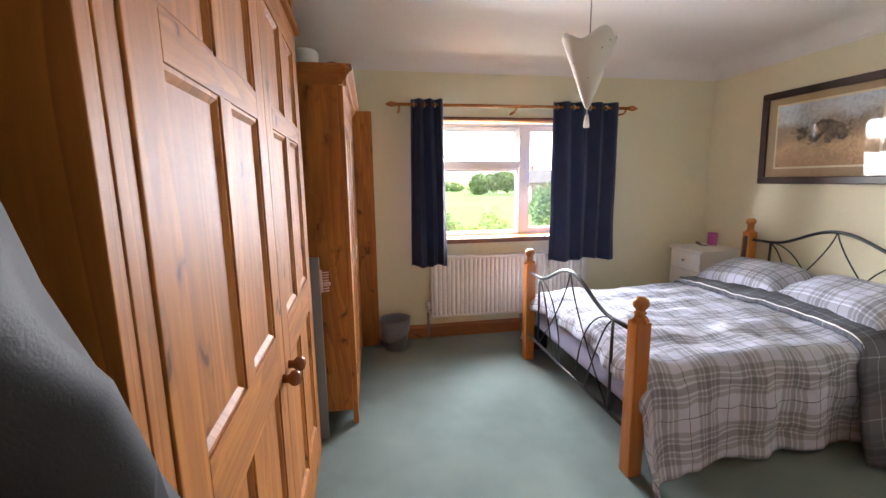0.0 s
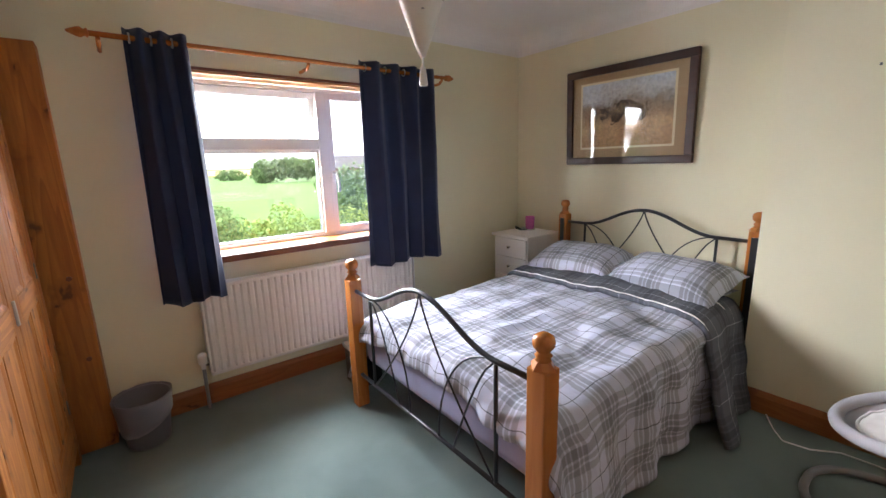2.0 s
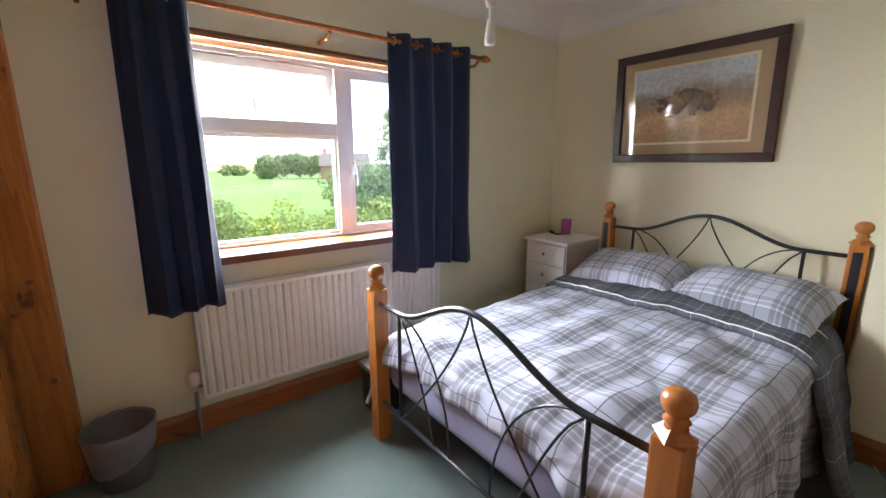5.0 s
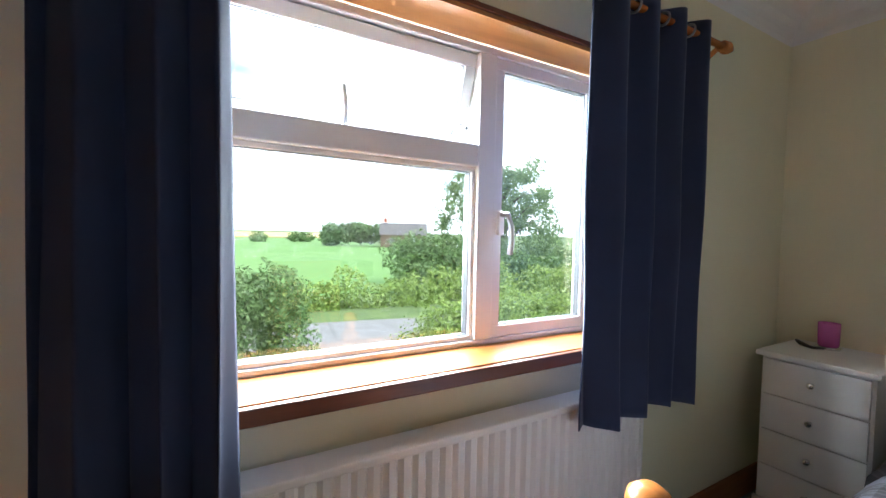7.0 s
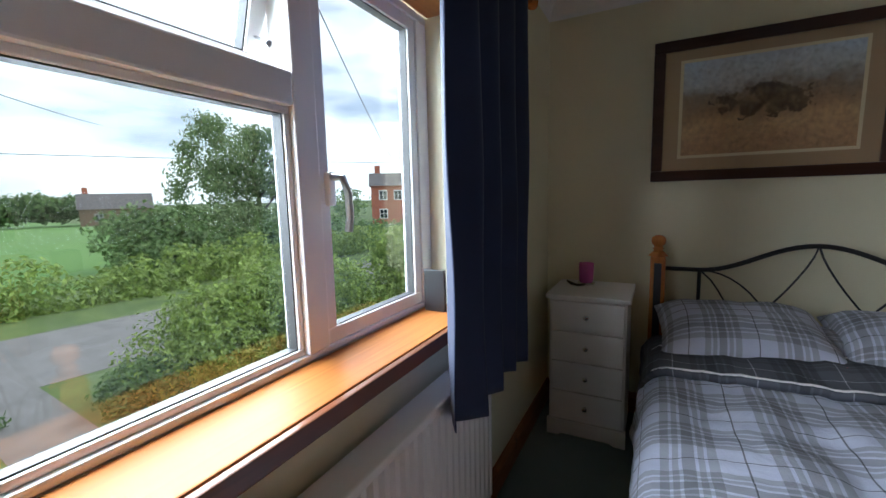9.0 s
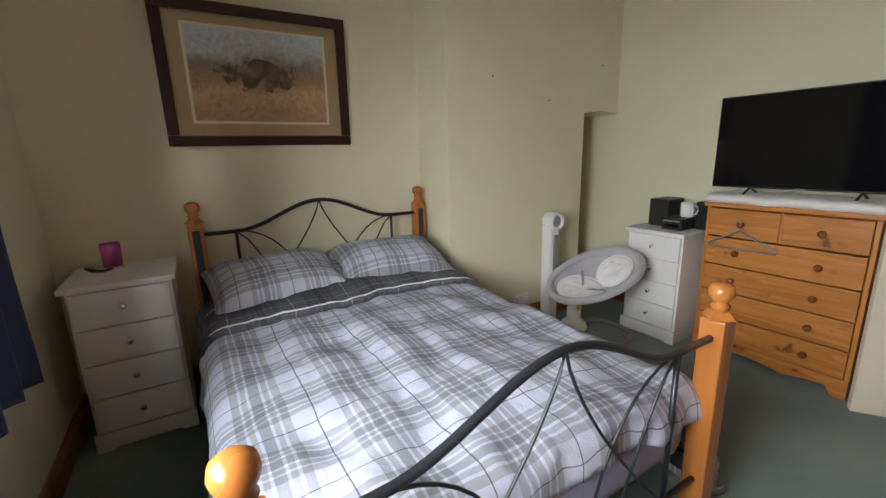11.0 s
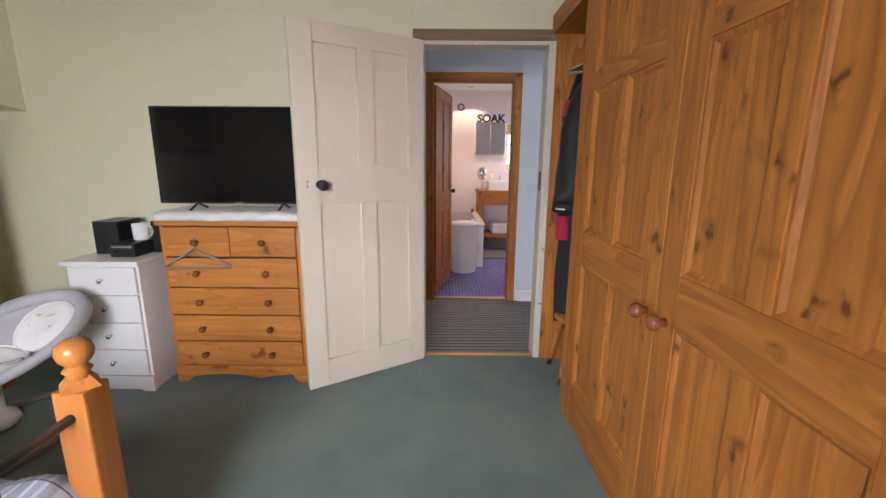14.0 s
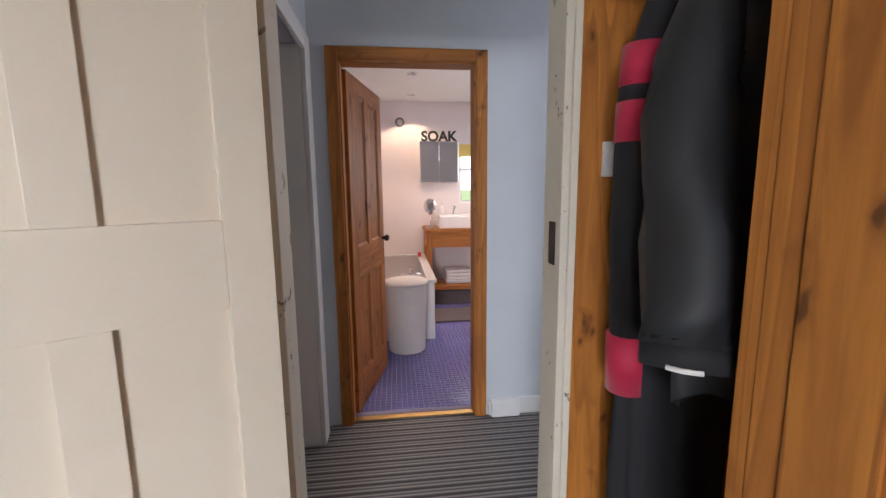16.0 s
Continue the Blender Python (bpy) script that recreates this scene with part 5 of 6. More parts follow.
structure("side_room_wall", box((2.0, -2.36, -0.1), (2.1, -1.2, LCZ)), M_BLUEWALL, "plain pale wall of the side room", "wall")
sk = structure("baseboard_landing", box((-2.0, LY1, 0), (-0.275, LY1 + 0.018, 0.10), 0.004), M_WHITE, "white painted landing skirting board", "skirting")
so2 = thing("landing_socket", (-0.36, LY1 + 0.03, 0.06), 0, "white surface-mounted socket on the skirting", "socket")
part("box", box((-0.455, LY1 + 0.019, 0.004), (-0.285, LY1 + 0.05, 0.105), 0.006), M_UPVC, so2)
bf = thing("door_frame_3", (0.16, LY1, 0), 0, "knotty pine door frame to the bathroom", "door frame")
bf["kind"] = "structure"
tw = 0.062
part("right_architrave", box((BX0 - tw + 0.012, LY1 + 0.0005, 0), (BX0 + 0.012, LY1 + 0.017, BZ + tw - 0.012), 0.004), M_PINE_Z, bf)
part("left_architrave", box((BX1 - 0.012, LY1 + 0.0005, 0), (BX1 + tw - 0.012, LY1 + 0.017, BZ + tw - 0.012), 0.004), M_PINE_Z, bf)
part("head_architrave", box((BX0 + 0.0125, LY1 + 0.0005, BZ - 0.012), (BX1 - 0.0125, LY1 + 0.017, BZ + tw - 0.012), 0.004), M_PINE_X, bf)
part("right_lining", box((BX0, LY1 - 0.112, 0), (BX0 + 0.02, LY1, BZ - 0.02), 0.002), M_PINE_Z, bf)
part("left_lining", box((BX1 - 0.02, LY1 - 0.112, 0), (BX1, LY1, BZ - 0.02), 0.002), M_PINE_Z, bf)
part("head_lining", box((BX0, LY1 - 0.112, BZ - 0.0195), (BX1, LY1, BZ), 0.002), M_PINE_X, bf)
structure("bathroom_threshold", box((BX0 + 0.021, LY1 - 0.06, 0), (BX1 - 0.021, LY1 - 0.02, 0.008), 0.002), M_BRASS, "brass threshold strip", "threshold")
bd = thing("bathroom_door", (0.503, -2.37, 0.012), -103, "open knotty pine four-panel bathroom door", "door", "", True)
panelled(bd, 0.695, 1.955, 0.036, M_PINE_Z, [(0.20, 0.80), (0.98, 1.86)], [(0.10, 0.31), (0.385, 0.595)], 0.010, M_PINE_X)
for s, ax in ((1, "y"), (-1, "-y")):
    knob(bd, (0.645, s * 0.018, 0.98), ax, 0.024, M_BLACK, "door_knob")


# ---- bathroom ----
GX0, GX1, GY0, GY1, GCZ = -1.35, 0.80, -5.10, -2.387, 2.36
structure("bathroom_floor_bed", box((GX0, GY0, -0.12), (GX1, -2.36, -0.006)), M_GROUT, "pale grout bed of the bathroom floor", "floor")
structure("bathroom_ceiling", box((GX0 - 0.1, GY0 - 0.1, GCZ), (GX1 + 0.1, GY1 + 0.0, GCZ + 0.1)), M_CEIL, "white bathroom ceiling", "ceiling")
bm = box((GX0 - 0.1, GY0 - 0.1, -0.1), (-0.98, GY0, GCZ))
box((-0.54, GY0 - 0.1, -0.1), (GX1 + 0.1, GY0, GCZ), 0, bm)
box((-0.98, GY0 - 0.1, -0.1), (-0.54, GY0, 1.15), 0, bm)
box((-0.98, GY0 - 0.1, 1.87), (-0.54, GY0, GCZ), 0, bm)
structure("bathroom_wall_south", bm, M_BATHWALL, "pinkish white bathroom wall", "wall")
structure("bathroom_wall_east", box((GX1, GY0, -0.1), (GX1 + 0.1, GY1, GCZ)), M_BATHWALL, "pinkish white wall behind the bath", "wall")
structure("bathroom_wall_west", box((GX0 - 0.1, GY0, -0.1), (GX0, GY1, GCZ)), M_BATHWALL, "pinkish white bathroom side wall", "wall")

SPOTS = ((0.06, -3.9), (0.04, -4.75), (-0.75, -4.1))
for x, y in SPOTS:
    sp = thing("ceiling_spotlight", (x, y, GCZ), 0, "recessed chrome ceiling spotlight, lit", "spotlight", "bathroom spotlights")
    part("trim_ring", lathe([(0.045, -0.006), (0.045, 0.0), (0.028, 0.0), (0.028, -0.004)], (x, y, GCZ - 0.0005), "z", 20), M_CHROME, sp, "", True)
    part("lens", lathe([(0.026, -0.004), (0.026, -0.001)], (x, y, GCZ - 0.001), "z", 16), M_SPOT, sp)
    l = new("spot_lamp", bpy.data.lights.new("spot_lamp", "SPOT"))
    l.data.energy, l.data.color, l.data.spot_size, l.data.shadow_soft_size = 10, (1.0, 0.68, 0.44), radians(115), 0.03
    l.matrix_basis = look((x, y, GCZ - 0.03), (x, y, 0))

bt = thing("bath", (0.35, -4.3, 0), 0, "white panelled bath with chrome mixer tap", "bath")
bm = bmesh.new()
QX0, QX1, QY0, QY1, QZ = -0.085, 0.795, -5.09, -3.565, 0.545
rim_w = 0.07
for lo, hi in (((QX0 - 0.02, QY0), (QX0 + rim_w, QY1)), ((QX1 - rim_w, QY0), (QX1, QY1)), ((QX0 + rim_w, QY0), (QX1 - rim_w, QY0 + rim_w)), ((QX0 + rim_w, QY1 - rim_w), (QX1 - rim_w, QY1 + 0.02))):
    box((*lo, QZ - 0.03), (*hi, QZ), 0.008, bm)
box((QX0 + rim_w, QY0 + rim_w, 0.15), (QX1 - rim_w, QY1 - rim_w, 0.17), 0, bm)
part("tub", bm, M_CERAMIC, bt)
part("side_panel", box((QX0, QY0, 0.0), (QX0 + 0.02, QY1 - 0.021, QZ - 0.031), 0.003), M_WHITE, bt)
part("end_panel", box((QX0, QY1 - 0.02, 0.0), (QX1, QY1, QZ - 0.031), 0.003), M_WHITE, bt)
part("tap", tube([(0.12, -3.64, QZ), (0.12, -3.64, QZ + 0.07), (0.12, -3.75, QZ + 0.075), (0.12, -3.80, QZ + 0.06)], 0.014), M_CHROME, bt, "chrome tap", True)
part("tap_body", tube([(0.03, -3.63, QZ + 0.035), (0.21, -3.63, QZ + 0.035)], 0.018), M_CHROME, bt, "chrome mixer body", True)
tl = link("red_bottle", lathe([(0.02, QZ), (0.022, QZ + 0.04), (0.008, QZ + 0.055)], (-0.03, -4.85, 0), "z", 12), M_RED, None, "", True)
tagged(tl, "small red bottle on the bath rim", "bottle")

wk = thing("laundry_basket", (0.16, -3.36, 0), 0, "white wicker corner laundry basket with cloth lid", "laundry basket")


def basket_bm(z0, z1, grow):
    n = 60
    return lathe([(0.150 + grow * k / n + (0.004 if k % 2 else -0.004), z0 + (z1 - z0) * k / n) for k in range(n + 1)], (0.17, -3.375, 0), "z", 26)


part("woven_body", basket_bm(0.0, 0.56, 0.02), M_WICKER, wk, "", True)
part("lid", lathe([(0.178, 0.561), (0.182, 0.575), (0.17, 0.592), (0.05, 0.602)], (0.17, -3.375, 0), "z", 26), M_WICKER, wk, "", True)

vu = thing("vanity_unit", (-0.45, -4.8, 0), 0, "open pine washstand with a lower shelf", "washstand")
VX0, VX1, VY0, VY1 = -0.95, -0.10, -5.09, -4.60
part("worktop", box((VX0, VY0, 0.855), (VX1 + 0.015, VY1 + 0.02, 0.89), 0.004), M_PINE_X, vu)
part("apron", box((VX0 + 0.03, VY1 - 0.022, 0.68), (VX1 - 0.061, VY1, 0.854), 0.003), M_PINE_X, vu)
for x in (VX0, VX1 - 0.06):
    for y in (VY0, VY1 - 0.06):
        part("leg", box((x, y, 0), (x + 0.06, y + 0.06, 0.8545), 0.004), M_PINE_Z, vu)
part("side_rail", box((VX1 - 0.03, VY0 + 0.061, 0.68), (VX1, VY1 - 0.061, 0.854)), M_PINE_Y, vu)
part("shelf", box((VX0, VY0 + 0.061, 0.19), (VX1, VY1 - 0.061, 0.235), 0.003), M_PINE_X, vu)
part("front_shelf_rail", box((VX0 + 0.061, VY1 - 0.06, 0.19), (VX1 - 0.061, VY1 - 0.001, 0.235), 0.003), M_PINE_X, vu)
sn = thing("basin", (-0.5, -4.8, 0.89), 0, "white rectangular countertop basin with chrome tap", "basin")
bm = bmesh.new()
for lo, hi in (((-0.78, -5.03), (-0.75, -4.64)), ((-0.28, -5.03), (-0.25, -4.64)), ((-0.75, -5.03), (-0.28, -4.99)), ((-0.75, -4.67), (-0.28, -4.64))):
    box((*lo, 0.891), (*hi, 1.025), 0.008, bm)
box((-0.75, -4.99, 0.891), (-0.28, -4.67, 0.91), 0, bm)
part("bowl", bm, M_CERAMIC, sn)
part("tap", tube([(-0.46, -5.01, 1.02), (-0.46, -5.01, 1.13), (-0.46, -4.92, 1.12), (-0.46, -4.90, 1.10)], 0.014), M_CHROME, sn, "chrome tap", True)
sb = thing("soap_dispenser", (-0.32, -5.01, 1.025), 0, "clear soap dispenser with pump on the basin", "soap dispenser")
part("bottle", lathe([(0.026, 1.026), (0.028, 1.04), (0.028, 1.11), (0.012, 1.13)], (-0.315, -5.01, 0), "z", 16), M_CARD, sb, "", True)
part("pump", tube([(-0.315, -5.01, 1.128), (-0.315, -5.01, 1.165), (-0.345, -5.01, 1.165)], 0.006), M_CHROME, sb)
vm = thing("vanity_mirror", (-0.155, -4.72, 0.89), 0, "small oval chrome pedestal mirror on the washstand", "mirror")
part("foot", lathe([(0.055, 0.8905), (0.05, 0.90), (0.01, 0.91)], (-0.155, -4.74, 0), "z", 20), M_CHROME, vm, "", True)
part("stem", tube([(-0.155, -4.74, 0.905), (-0.155, -4.74, 1.05)], 0.006), M_CHROME, vm, "", True)
bm = lathe([(0.072, -0.006), (0.076, 0.0), (0.072, 0.006)], (0, 0, 0), "y", 26)
bmesh.ops.scale(bm, vec=(1, 1, 1.2), verts=bm.verts)
bmesh.ops.translate(bm, vec=(-0.155, -4.74, 1.135), verts=bm.verts)
part("oval_glass", bm, M_MIRROR, vm, "", True)
for z in (0.236, 0.276, 0.316, 0.356):
    tw_ = link("folded_towel", box((-0.62, -4.98, z), (-0.33, -4.70, z + 0.037), 0.014), M_PALEFAB, None, "", True)
    tagged(tw_, "neatly folded white towel on the washstand shelf", "towel", "folded towels")
bb = link("brown_bath_mat", box((-0.80, -4.45, 0.0), (-0.11, -4.0, 0.02), 0.006), M_RUG)
tagged(bb, "brown bath mat on the tiled floor", "bath mat")
bb = link("dark_storage_basket", box((-0.85, -4.98, 0.0), (-0.17, -4.66, 0.17), 0.02), M_RUG)
tagged(bb, "dark brown basket under the washstand", "basket")
mc = thing("mirror_cabinet", (-0.29, -5.03, 1.65), 0, "mirrored two-door bathroom wall cabinet", "mirror cabinet")
part("carcass", box((-0.52, -5.099, 1.415), (-0.065, -4.99, 1.89), 0.003), M_WHITE, mc)
for a, b in ((-0.519, -0.294), (-0.291, -0.066)):
    part("mirror_door", box((a, -4.989, 1.416), (b, -4.978, 1.889), 0.003), M_MIRROR, mc)
txt = bpy.data.curves.new("soak_text", "FONT")
txt.body, txt.size, txt.extrude = "SOAK", 0.160, 0.008
txt.offset = 0.006
txt.align_x = "CENTER"
tob = new("tmp_text", txt)
tob.matrix_basis = pose(0, 0, 0)
me = bpy.data.meshes.new_from_object(tob.evaluated_get(bpy.context.evaluated_depsgraph_get()))
bpy.data.objects.remove(tob)
me.materials.append(M_BLACK)
sgn = new("soak_sign", me)
sgn.matrix_basis = pose(-0.292, -4.99, 1.893, 90, 0, 180)
tagged(sgn, "dark standing letters spelling SOAK on the cabinet", "sign")
rg = link("extractor_ring", tube([(0.16 + 0.045 * math.cos(a), -5.093, 2.12 + 0.045 * math.sin(a)) for a in (2 * math.pi * i / 20 for i in range(20))], 0.012, 8, None, True), M_MIDGREY, None, "", True)
tagged(rg, "small round grey vent ring on the wall", "vent")
# Made-up opening: takes the place of a window reflected in a mirror here.
wm = thing("reflected_window", (-0.76, -5.15, 1.5), 0, "window with yellow blind standing in for a mirror reflection", "window")
wm["kind"] = "structure"
sash = glazing(-0.98, -0.54, 1.15, 1.87, -5.15, 0.035, wm, "sash")
part("transom", box((-0.945, -5.17, 1.55), (-0.575, -5.125, 1.585), 0.004), M_UPVC, wm)
part("blind", box((-0.975, -5.115, 1.72), (-0.545, -5.110, 1.868)), M_BLIND, wm, "rolled yellow blind")

# glazed mosaic floor of the bathroom: small tiles in even rows
verts, faces = [], []
TS, TG = 0.034, 0.0035
for i in range(36):
    for j in range(74):
        x, y = -0.72 + i * TS, -4.92 + j * TS
        b = len(verts)
        s = TS - TG
        dz = 0.0006 * math.sin(i * 12.9 + j * 78.2)
        verts += [(x, y, -0.0055), (x + s, y, -0.0055), (x + s, y + s, -0.0055), (x, y + s, -0.0055),
                  (x + 0.002, y + 0.002, dz - 0.001), (x + s - 0.002, y + 0.002, -dz - 0.001), (x + s - 0.002, y + s - 0.002, -dz - 0.001), (x + 0.002, y + s - 0.002, dz - 0.001)]
        faces += [(b + 4, b + 5, b + 6, b + 7), (b, b + 1, b + 5, b + 4), (b + 1, b + 2, b + 6, b + 5), (b + 2, b + 3, b + 7, b + 6), (b + 3, b, b + 4, b + 7)]
me = bpy.data.meshes.new("mosaic_tiles")
me.from_pydata(verts, [], faces)
me.materials.append(M_TILE)
tagged(new("mosaic_tiles", me), "small glazed violet-blue mosaic floor tiles", "tiles", "", "stuff")


# ---- outside ----
GZ = -2.75
structure("ground", box((-1500, -1500, GZ - 0.5), (1800, 3000, GZ)), M_GRASS, "rough green grass and verge", "ground")


def slab(name, pts, z, m, label, cat):
    return structure(name, prism(pts, "z", GZ - 0.1, GZ + z), m, label, cat)


slab("road", [(-40, 16.2), (3, 14.6), (9, 13.6), (40, 13.0), (90, 20.0), (90, 26.0), (40, 18.6), (9, 19.2), (3, 20.2), (-40, 22.0)], 0.01, M_ROAD, "pale grey asphalt village road", "road")
slab("driveway", [(2.4, 5.0), (3.6, 5.0), (4.4, 14.4), (3.2, 14.6)], 0.012, M_ROAD, "asphalt driveway joining the road", "driveway")
slab("field", [(-400, 30), (18, 27), (40, 60), (60, 230), (-400, 230)], 0.06, M_FIELD, "bright green crop field", "field")
slab("ripe_field", [(-900, 235), (120, 235), (200, 700), (-900, 700)], 0.5, M_STRAW, "far ripe yellow field", "field")


def foliage(name, clumps, m, leaf, per, label, cat, trunk=None, group="", loose=0.35):
    """Many small bent leaves scattered over the shells of overlapping uneven clumps (x, y, z, rx, ry, rz)."""
    e = thing(name, (clumps[0][0], clumps[0][1], GZ), 0, label, cat, group)
    rng = random.Random(len(name) * 7 + int(abs(clumps[0][0]) * 10))
    vs, fs = [], []
    for cx, cy, cz, rx, ry, rz in clumps:
        for _ in range(per):
            d = Vector((rng.gauss(0, 1), rng.gauss(0, 1), rng.gauss(0, 1))).normalized()
            bump = 0.80 + 0.35 * noise.noise((d.x * 2.2 + cx, d.y * 2.2 + cy, d.z * 2.2)) + 0.10 * rng.random()
            bump *= 1.0 - loose * rng.random() ** 1.5
            c = Vector((cx + d.x * rx * bump, cy + d.y * ry * bump, max(cz + d.z * rz * bump, GZ + 0.05)))
            n = (d + Vector((rng.uniform(-1, 1), rng.uniform(-1, 1), rng.uniform(-0.6, 1)))).normalized()
            a = n.orthogonal().normalized()
            a.rotate(Matrix.Rotation(rng.uniform(0, 6.3), 3, n))
            b = n.cross(a)
            s = leaf * rng.uniform(0.6, 1.4)
            k = len(vs)
            vs += [c - a * s, c - b * s * 0.5 + n * s * 0.15, c + a * s, c + b * s * 0.5 + n * s * 0.15]
            fs.append((k, k + 1, k + 2, k + 3))
    me = bpy.data.meshes.new("leaves")
    me.from_pydata([tuple(v) for v in vs], [], fs)
    me.materials.append(m)
    ob = new("crown", me)
    ob.parent = e
    ob.matrix_parent_inverse = e.matrix_basis.inverted()
    if trunk:
        x, y, h, r = trunk
        t = part("trunk", tube([(x, y, GZ - 0.1), (x + 0.1, y, GZ + h * 0.35), (x - 0.05, y + 0.1, GZ + h * 0.65), (x + 0.1, y, GZ + h * 0.92)], [r, r * 0.8, r * 0.5, r * 0.15], 10), M_BARK, e, "", True)
        for i in range(9):
            a, z = i * 2.4, GZ + h * (0.3 + 0.06 * i)
            ln = h * (0.30 - 0.018 * i)
            part("limb", tube([(x, y, z), (x + math.cos(a) * ln * 0.5, y + math.sin(a) * ln * 0.5, z + ln * 0.45), (x + math.cos(a) * ln, y + math.sin(a) * ln, z + ln * 0.75)], [r * 0.4, r * 0.22, r * 0.06], 6), M_BARK, t, "", True)
    return e


rnd = random.Random(5)


def row(x0, x1, y0, y1, zc, r, n, zr=0.4):
    return [(x0 + (x1 - x0) * (i + rnd.random() * 0.6) / n, y0 + (y1 - y0) * (i + rnd.random()) / n + rnd.uniform(-r, r) * 0.4, GZ + zc + rnd.uniform(-zr, zr), r * rnd.uniform(0.8, 1.2), r * rnd.uniform(0.8, 1.2), r * rnd.uniform(0.8, 1.3)) for i in range(n)]


foliage("garden_hedge", row(-6, 2.9, 12.2, 12.6, 1.0, 1.15, 10, 0.2) + row(-6, 3.0, 12.3, 12.5, 2.0, 0.95, 11, 0.3), M_HEDGE, 0.062, 2300, "tall dense dark green garden hedge", "hedge")
foliage("weeping_bush", row(5.6, 11.5, 11.2, 10.2, 0.7, 1.2, 10, 0.2) + row(6.0, 10.8, 11.1, 10.2, 1.4, 1.0, 9, 0.3), M_BUSH, 0.058, 2200, "light green spreading garden bush", "bush")
foliage("low_bush", row(4.6, 5.6, 11.4, 11.0, 0.45, 0.55, 4, 0.1), M_HEDGE, 0.06, 700, "small clipped green bush by the drive", "bush")
foliage("willow_bush", row(11.5, 16, 10.2, 8.8, 1.2, 1.3, 7, 0.5) + row(11.5, 16, 10.0, 8.8, 2.2, 1.0, 5, 0.3), M_BUSH, 0.085, 1000, "pale drooping bush beside the house", "bush")
foliage("roadside_hedge", row(-30, 28, 24.5, 22.5, 0.6, 1.3, 50, 0.5), M_BUSH, 0.12, 560, "overgrown roadside hedge along the field", "hedge")
foliage("roadside_scrub", row(12, 34, 26, 24, 1.0, 1.6, 16, 0.6), M_HEDGE, 0.17, 600, "dark roadside scrub behind the verge", "scrub")
foliage("round_bush", row(13.2, 16.5, 28, 27.5, 2.1, 2.0, 5, 0.5), M_HEDGE, 0.16, 900, "large rounded dark green bush", "bush")
tree_clumps = []
for i in range(120):
    a, q = rnd.uniform(0, 6.28), rnd.random() ** 0.5
    zz = rnd.uniform(-1.8, 7.2)
    wide = 1.0 - 0.5 * max(0.0, (zz - 3.0) / 5.0)
    tree_clumps.append((22.0 + 6.2 * q * wide * math.cos(a), 28.5 + 2.6 * q * math.sin(a), zz, rnd.uniform(0.8, 1.7), rnd.uniform(0.8, 1.5), rnd.uniform(0.6, 1.2)))
foliage("roadside_tree", tree_clumps, M_TREELEAF, 0.125, 230, "tall airy green tree beside the road", "tree", (22.0, 28.5, 10.2, 0.26), "", 0.8)
st_frame = thing("photo_frame", (1.93, 2.70, 0.917), 0, "small dark photo frame standing on the sill", "photo frame")
part("frame", box((1.95, 2.66, 0.9175), (1.965, 2.74, 1.065), 0.003), M_BLACK, st_frame)
part("picture", box((1.9655, 2.67, 0.93), (1.967, 2.73, 1.055)), M_CARD, st_frame)
foliage("distant_trees", [(38 + rnd.uniform(-9, 9), 112 + rnd.uniform(-4, 4), GZ + 3.0 + rnd.uniform(-1, 1.2), 3.4, 3.0, 3.2) for _ in range(9)], M_HEDGE, 0.5, 420, "clump of far dark trees behind the field", "trees")
foliage("distant_trees", [(x, 150, GZ + 1.6, 3.6, 2.5, 2.2) for x in (16, 28, 31)], M_HEDGE, 0.5, 300, "small far field bushes", "trees")
foliage("distant_trees", [(60 + 12 * i, 64 - 2 * i, GZ + 3.2 + rnd.uniform(-1, 1), 5, 4, 4) for i in range(6)], M_TREELEAF, 0.5, 400, "far trees round the brick house", "trees")


def house(name, x, y, rz, w, d, h, roof, label, wins, brick=None):
    e = thing(name, (x, y, GZ), rz, label, "house", "", True)
    part("wall", box((-w / 2, 0, -0.2), (w / 2, d, h)), brick or M_BRICK, e, "brick walls")
    rf = part("roof", prism([(-0.4, h), (d + 0.4, h), (d / 2 + 1.0, h + roof), (d / 2 - 1.0, h + roof)], "x", -w / 2 - 0.35, w / 2 + 0.35), M_ROOF, e, "grey slate roof")
    part("chimney", box((-w / 2 + 0.6, d / 2 - 0.5, h + roof * 0.5), (-w / 2 + 1.5, d / 2 + 0.4, h + roof + 1.3)), M_BRICK, rf, "brick chimney")
    for wx, wz in wins:
        wi = part("window", box((wx - 0.6, -0.05, wz), (wx + 0.6, 0.02, wz + 1.4)), M_DARKGLASS, e, "white framed window")
        bm = bmesh.new()
        for lo, hi in (((-0.68, -0.08), (0.68, 0.02)), ((-0.68, 1.38), (0.68, 1.5)), ((-0.68, 0.02), (-0.56, 1.38)), ((0.56, 0.02), (0.68, 1.38)), ((-0.05, 0.02), (0.05, 1.38)), ((-0.56, 0.68), (0.56, 0.74))):
            box((wx + lo[0], -0.12, wz + lo[1]), (wx + hi[0], -0.051, wz + hi[1]), 0, bm)
        part("frame", bm, M_UPVC, wi)
    part("porch", box((w * 0.18 - 0.7, -0.9, 0), (w * 0.18 + 0.7, -0.01, 2.5)), M_UPVC, e, "white porch")
    return e


house("brick_house", 58, 39.5, -55, 9.0, 8, 6.2, 2.2, "red brick house with white windows and chimney", [(-2.6, 1.0), (-2.6, 4.0), (-0.2, 4.0), (2.9, 1.0), (2.9, 4.0)])
house("far_house", 46, 101, -25, 12.0, 8, 3.4, 3.2, "far brick house under a grey roof", [(-3, 1.0), (3, 1.0)], M_DULLBRICK)

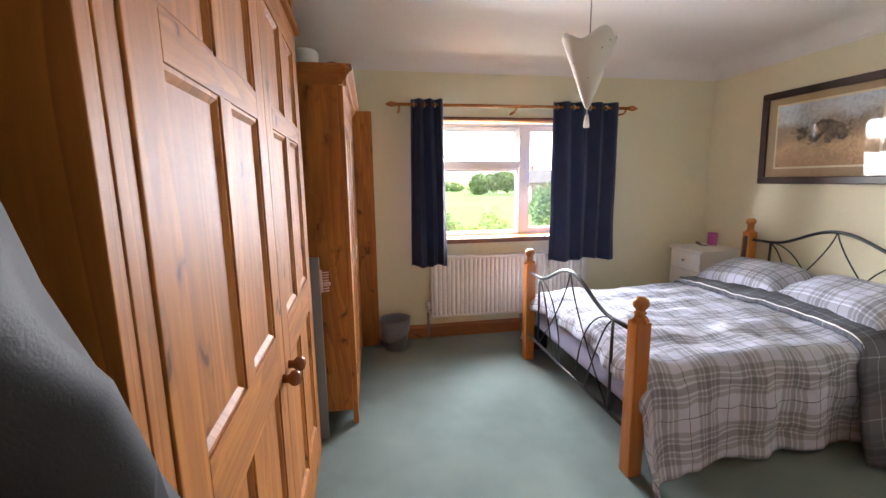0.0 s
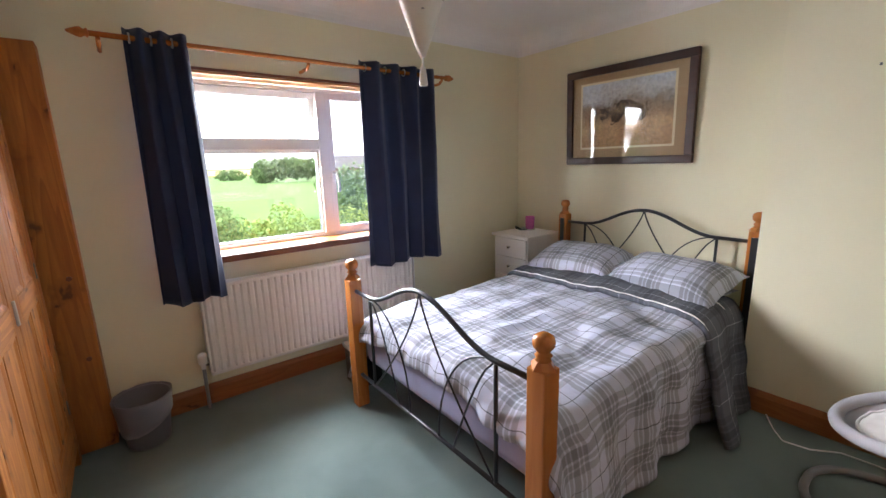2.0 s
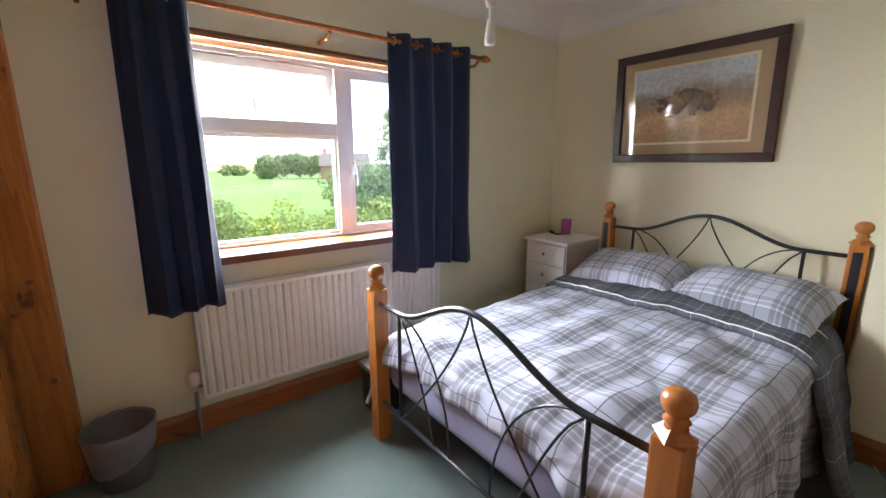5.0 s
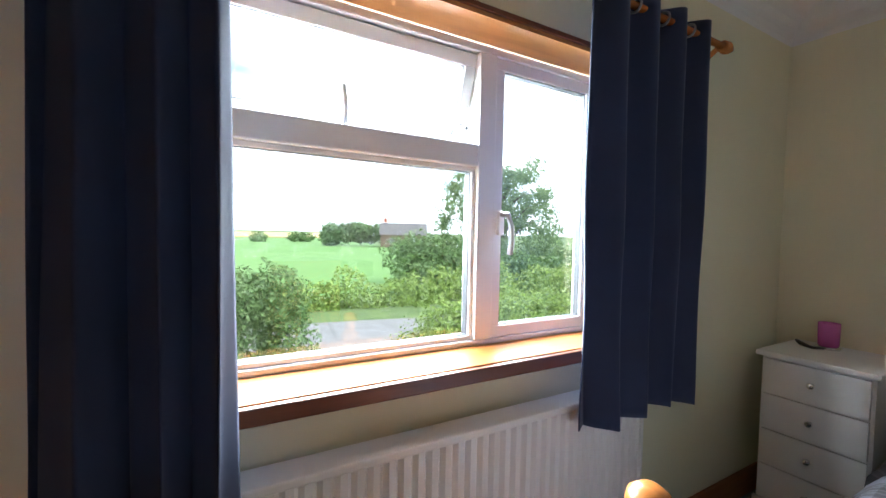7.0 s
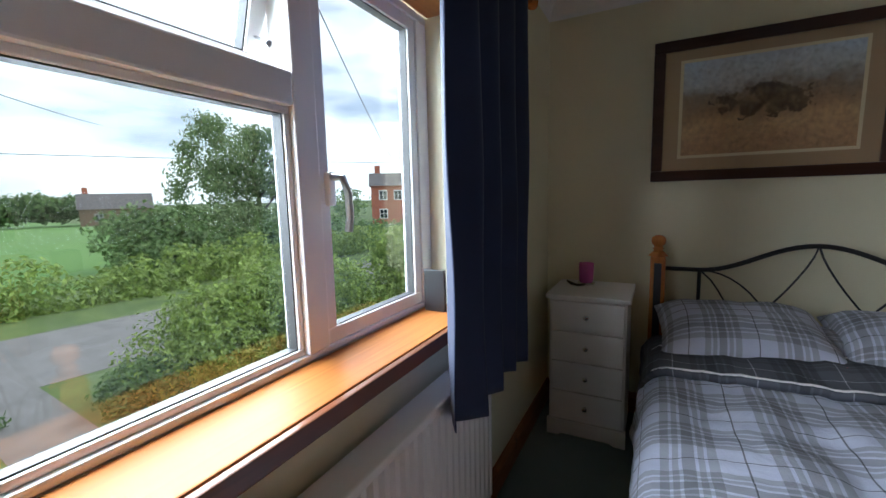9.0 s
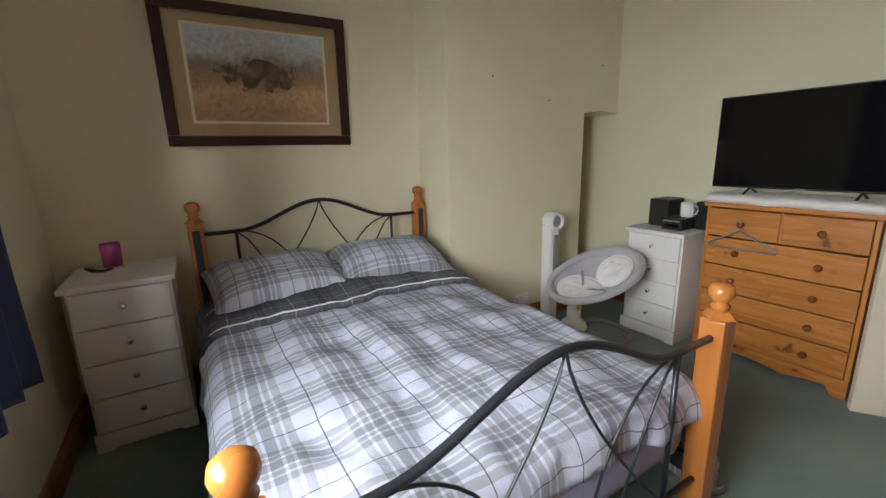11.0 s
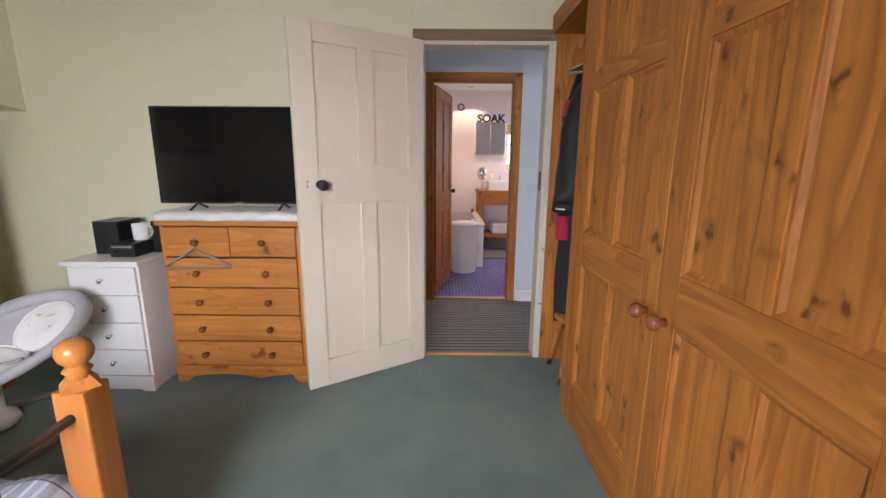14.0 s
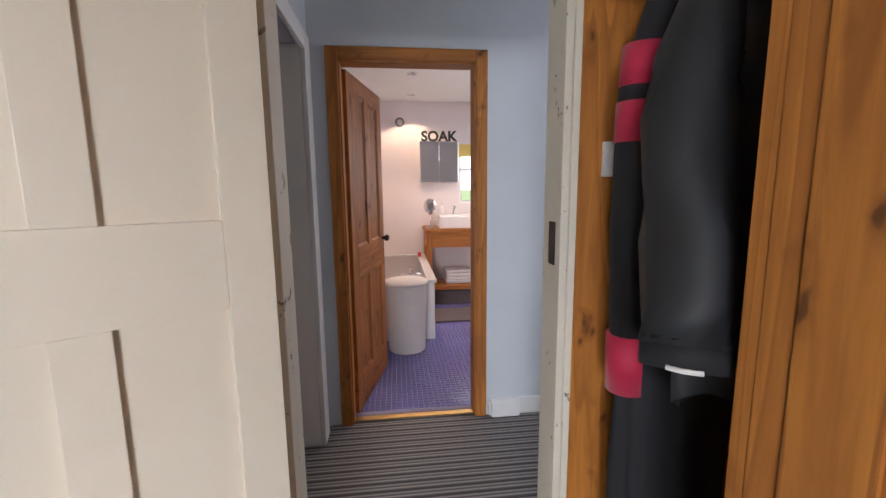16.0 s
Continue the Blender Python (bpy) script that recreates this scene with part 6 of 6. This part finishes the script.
up = thing("utility_pole", (40, 27.0, GZ), 0, "wooden utility pole carrying overhead wires", "utility pole")
part("pole", tube([(40, 27.0, GZ - 0.2), (40, 27.0, 6.3)], [0.16, 0.11], 10), M_BARK, up, "", True)
part("crossarm", box((39.4, 26.95, 5.7), (40.6, 27.05, 5.82)), M_BARK, up)


def wire(a, b, sag, r=0.018, name="overhead_wire"):
    a, b = Vector(a), Vector(b)
    pts = [a.lerp(b, i / 24) - Vector((0, 0, sag * 4 * (i / 24) * (1 - i / 24))) for i in range(25)]
    return tagged(link(name, tube(pts, r, 5), M_BLACK), "thin black overhead wire", "wire", "overhead wires")


wire((40, 27.0, 5.4), (0.55, 2.95, 3.4), 1.1, 0.007)
wire((40, 27.0, 5.2), (-40, 32.0, 2.4), 0.3)
wire((40, 27.0, 5.8), (70, 22, 6.2), 0.4)
wire((12.4, 28.0, 5.5), (-2.0, 4.0, 2.7), 0.15, 0.012)

car = thing("parked_car", (-0.35, 9.0, GZ), 80, "red hatchback parked on the drive below", "car", "", True)
out = [(-2.0, 0.25), (2.0, 0.25), (2.05, 0.62), (1.9, 0.80), (1.1, 0.92), (0.45, 1.40), (-1.1, 1.44), (-1.75, 1.0), (-2.05, 0.85)]
bm = prism(out, "y", -0.82, 0.82)
bmesh.ops.bevel(bm, geom=list(bm.edges), offset=0.07, segments=3, affect="EDGES")
part("body", bm, M_CARRED, car, "", True)
part("windscreen", prism([(1.06, 0.95), (0.50, 1.36), (0.53, 1.40), (1.11, 0.98)], "y", -0.68, 0.68), M_DARKGLASS, car, "dark windscreen")
for s in (-1, 1):
    part("side_window", box((-1.2, s * 0.80, 0.98), (0.5, s * 0.825, 1.30), 0.01), M_DARKGLASS, car)
    for x in (-1.3, 1.3):
        wh = part("wheel", lathe([(0.30, 0), (0.31, 0.03), (0.31, 0.16), (0.28, 0.19)], (x, s * 0.66, 0.31), "y" if s > 0 else "-y", 24), M_BLACK, car, "", True)
        part("rim", lathe([(0.18, 0), (0.16, 0.012)], (x, s * 0.85, 0.31), "y" if s > 0 else "-y", 20), M_STEEL, wh)
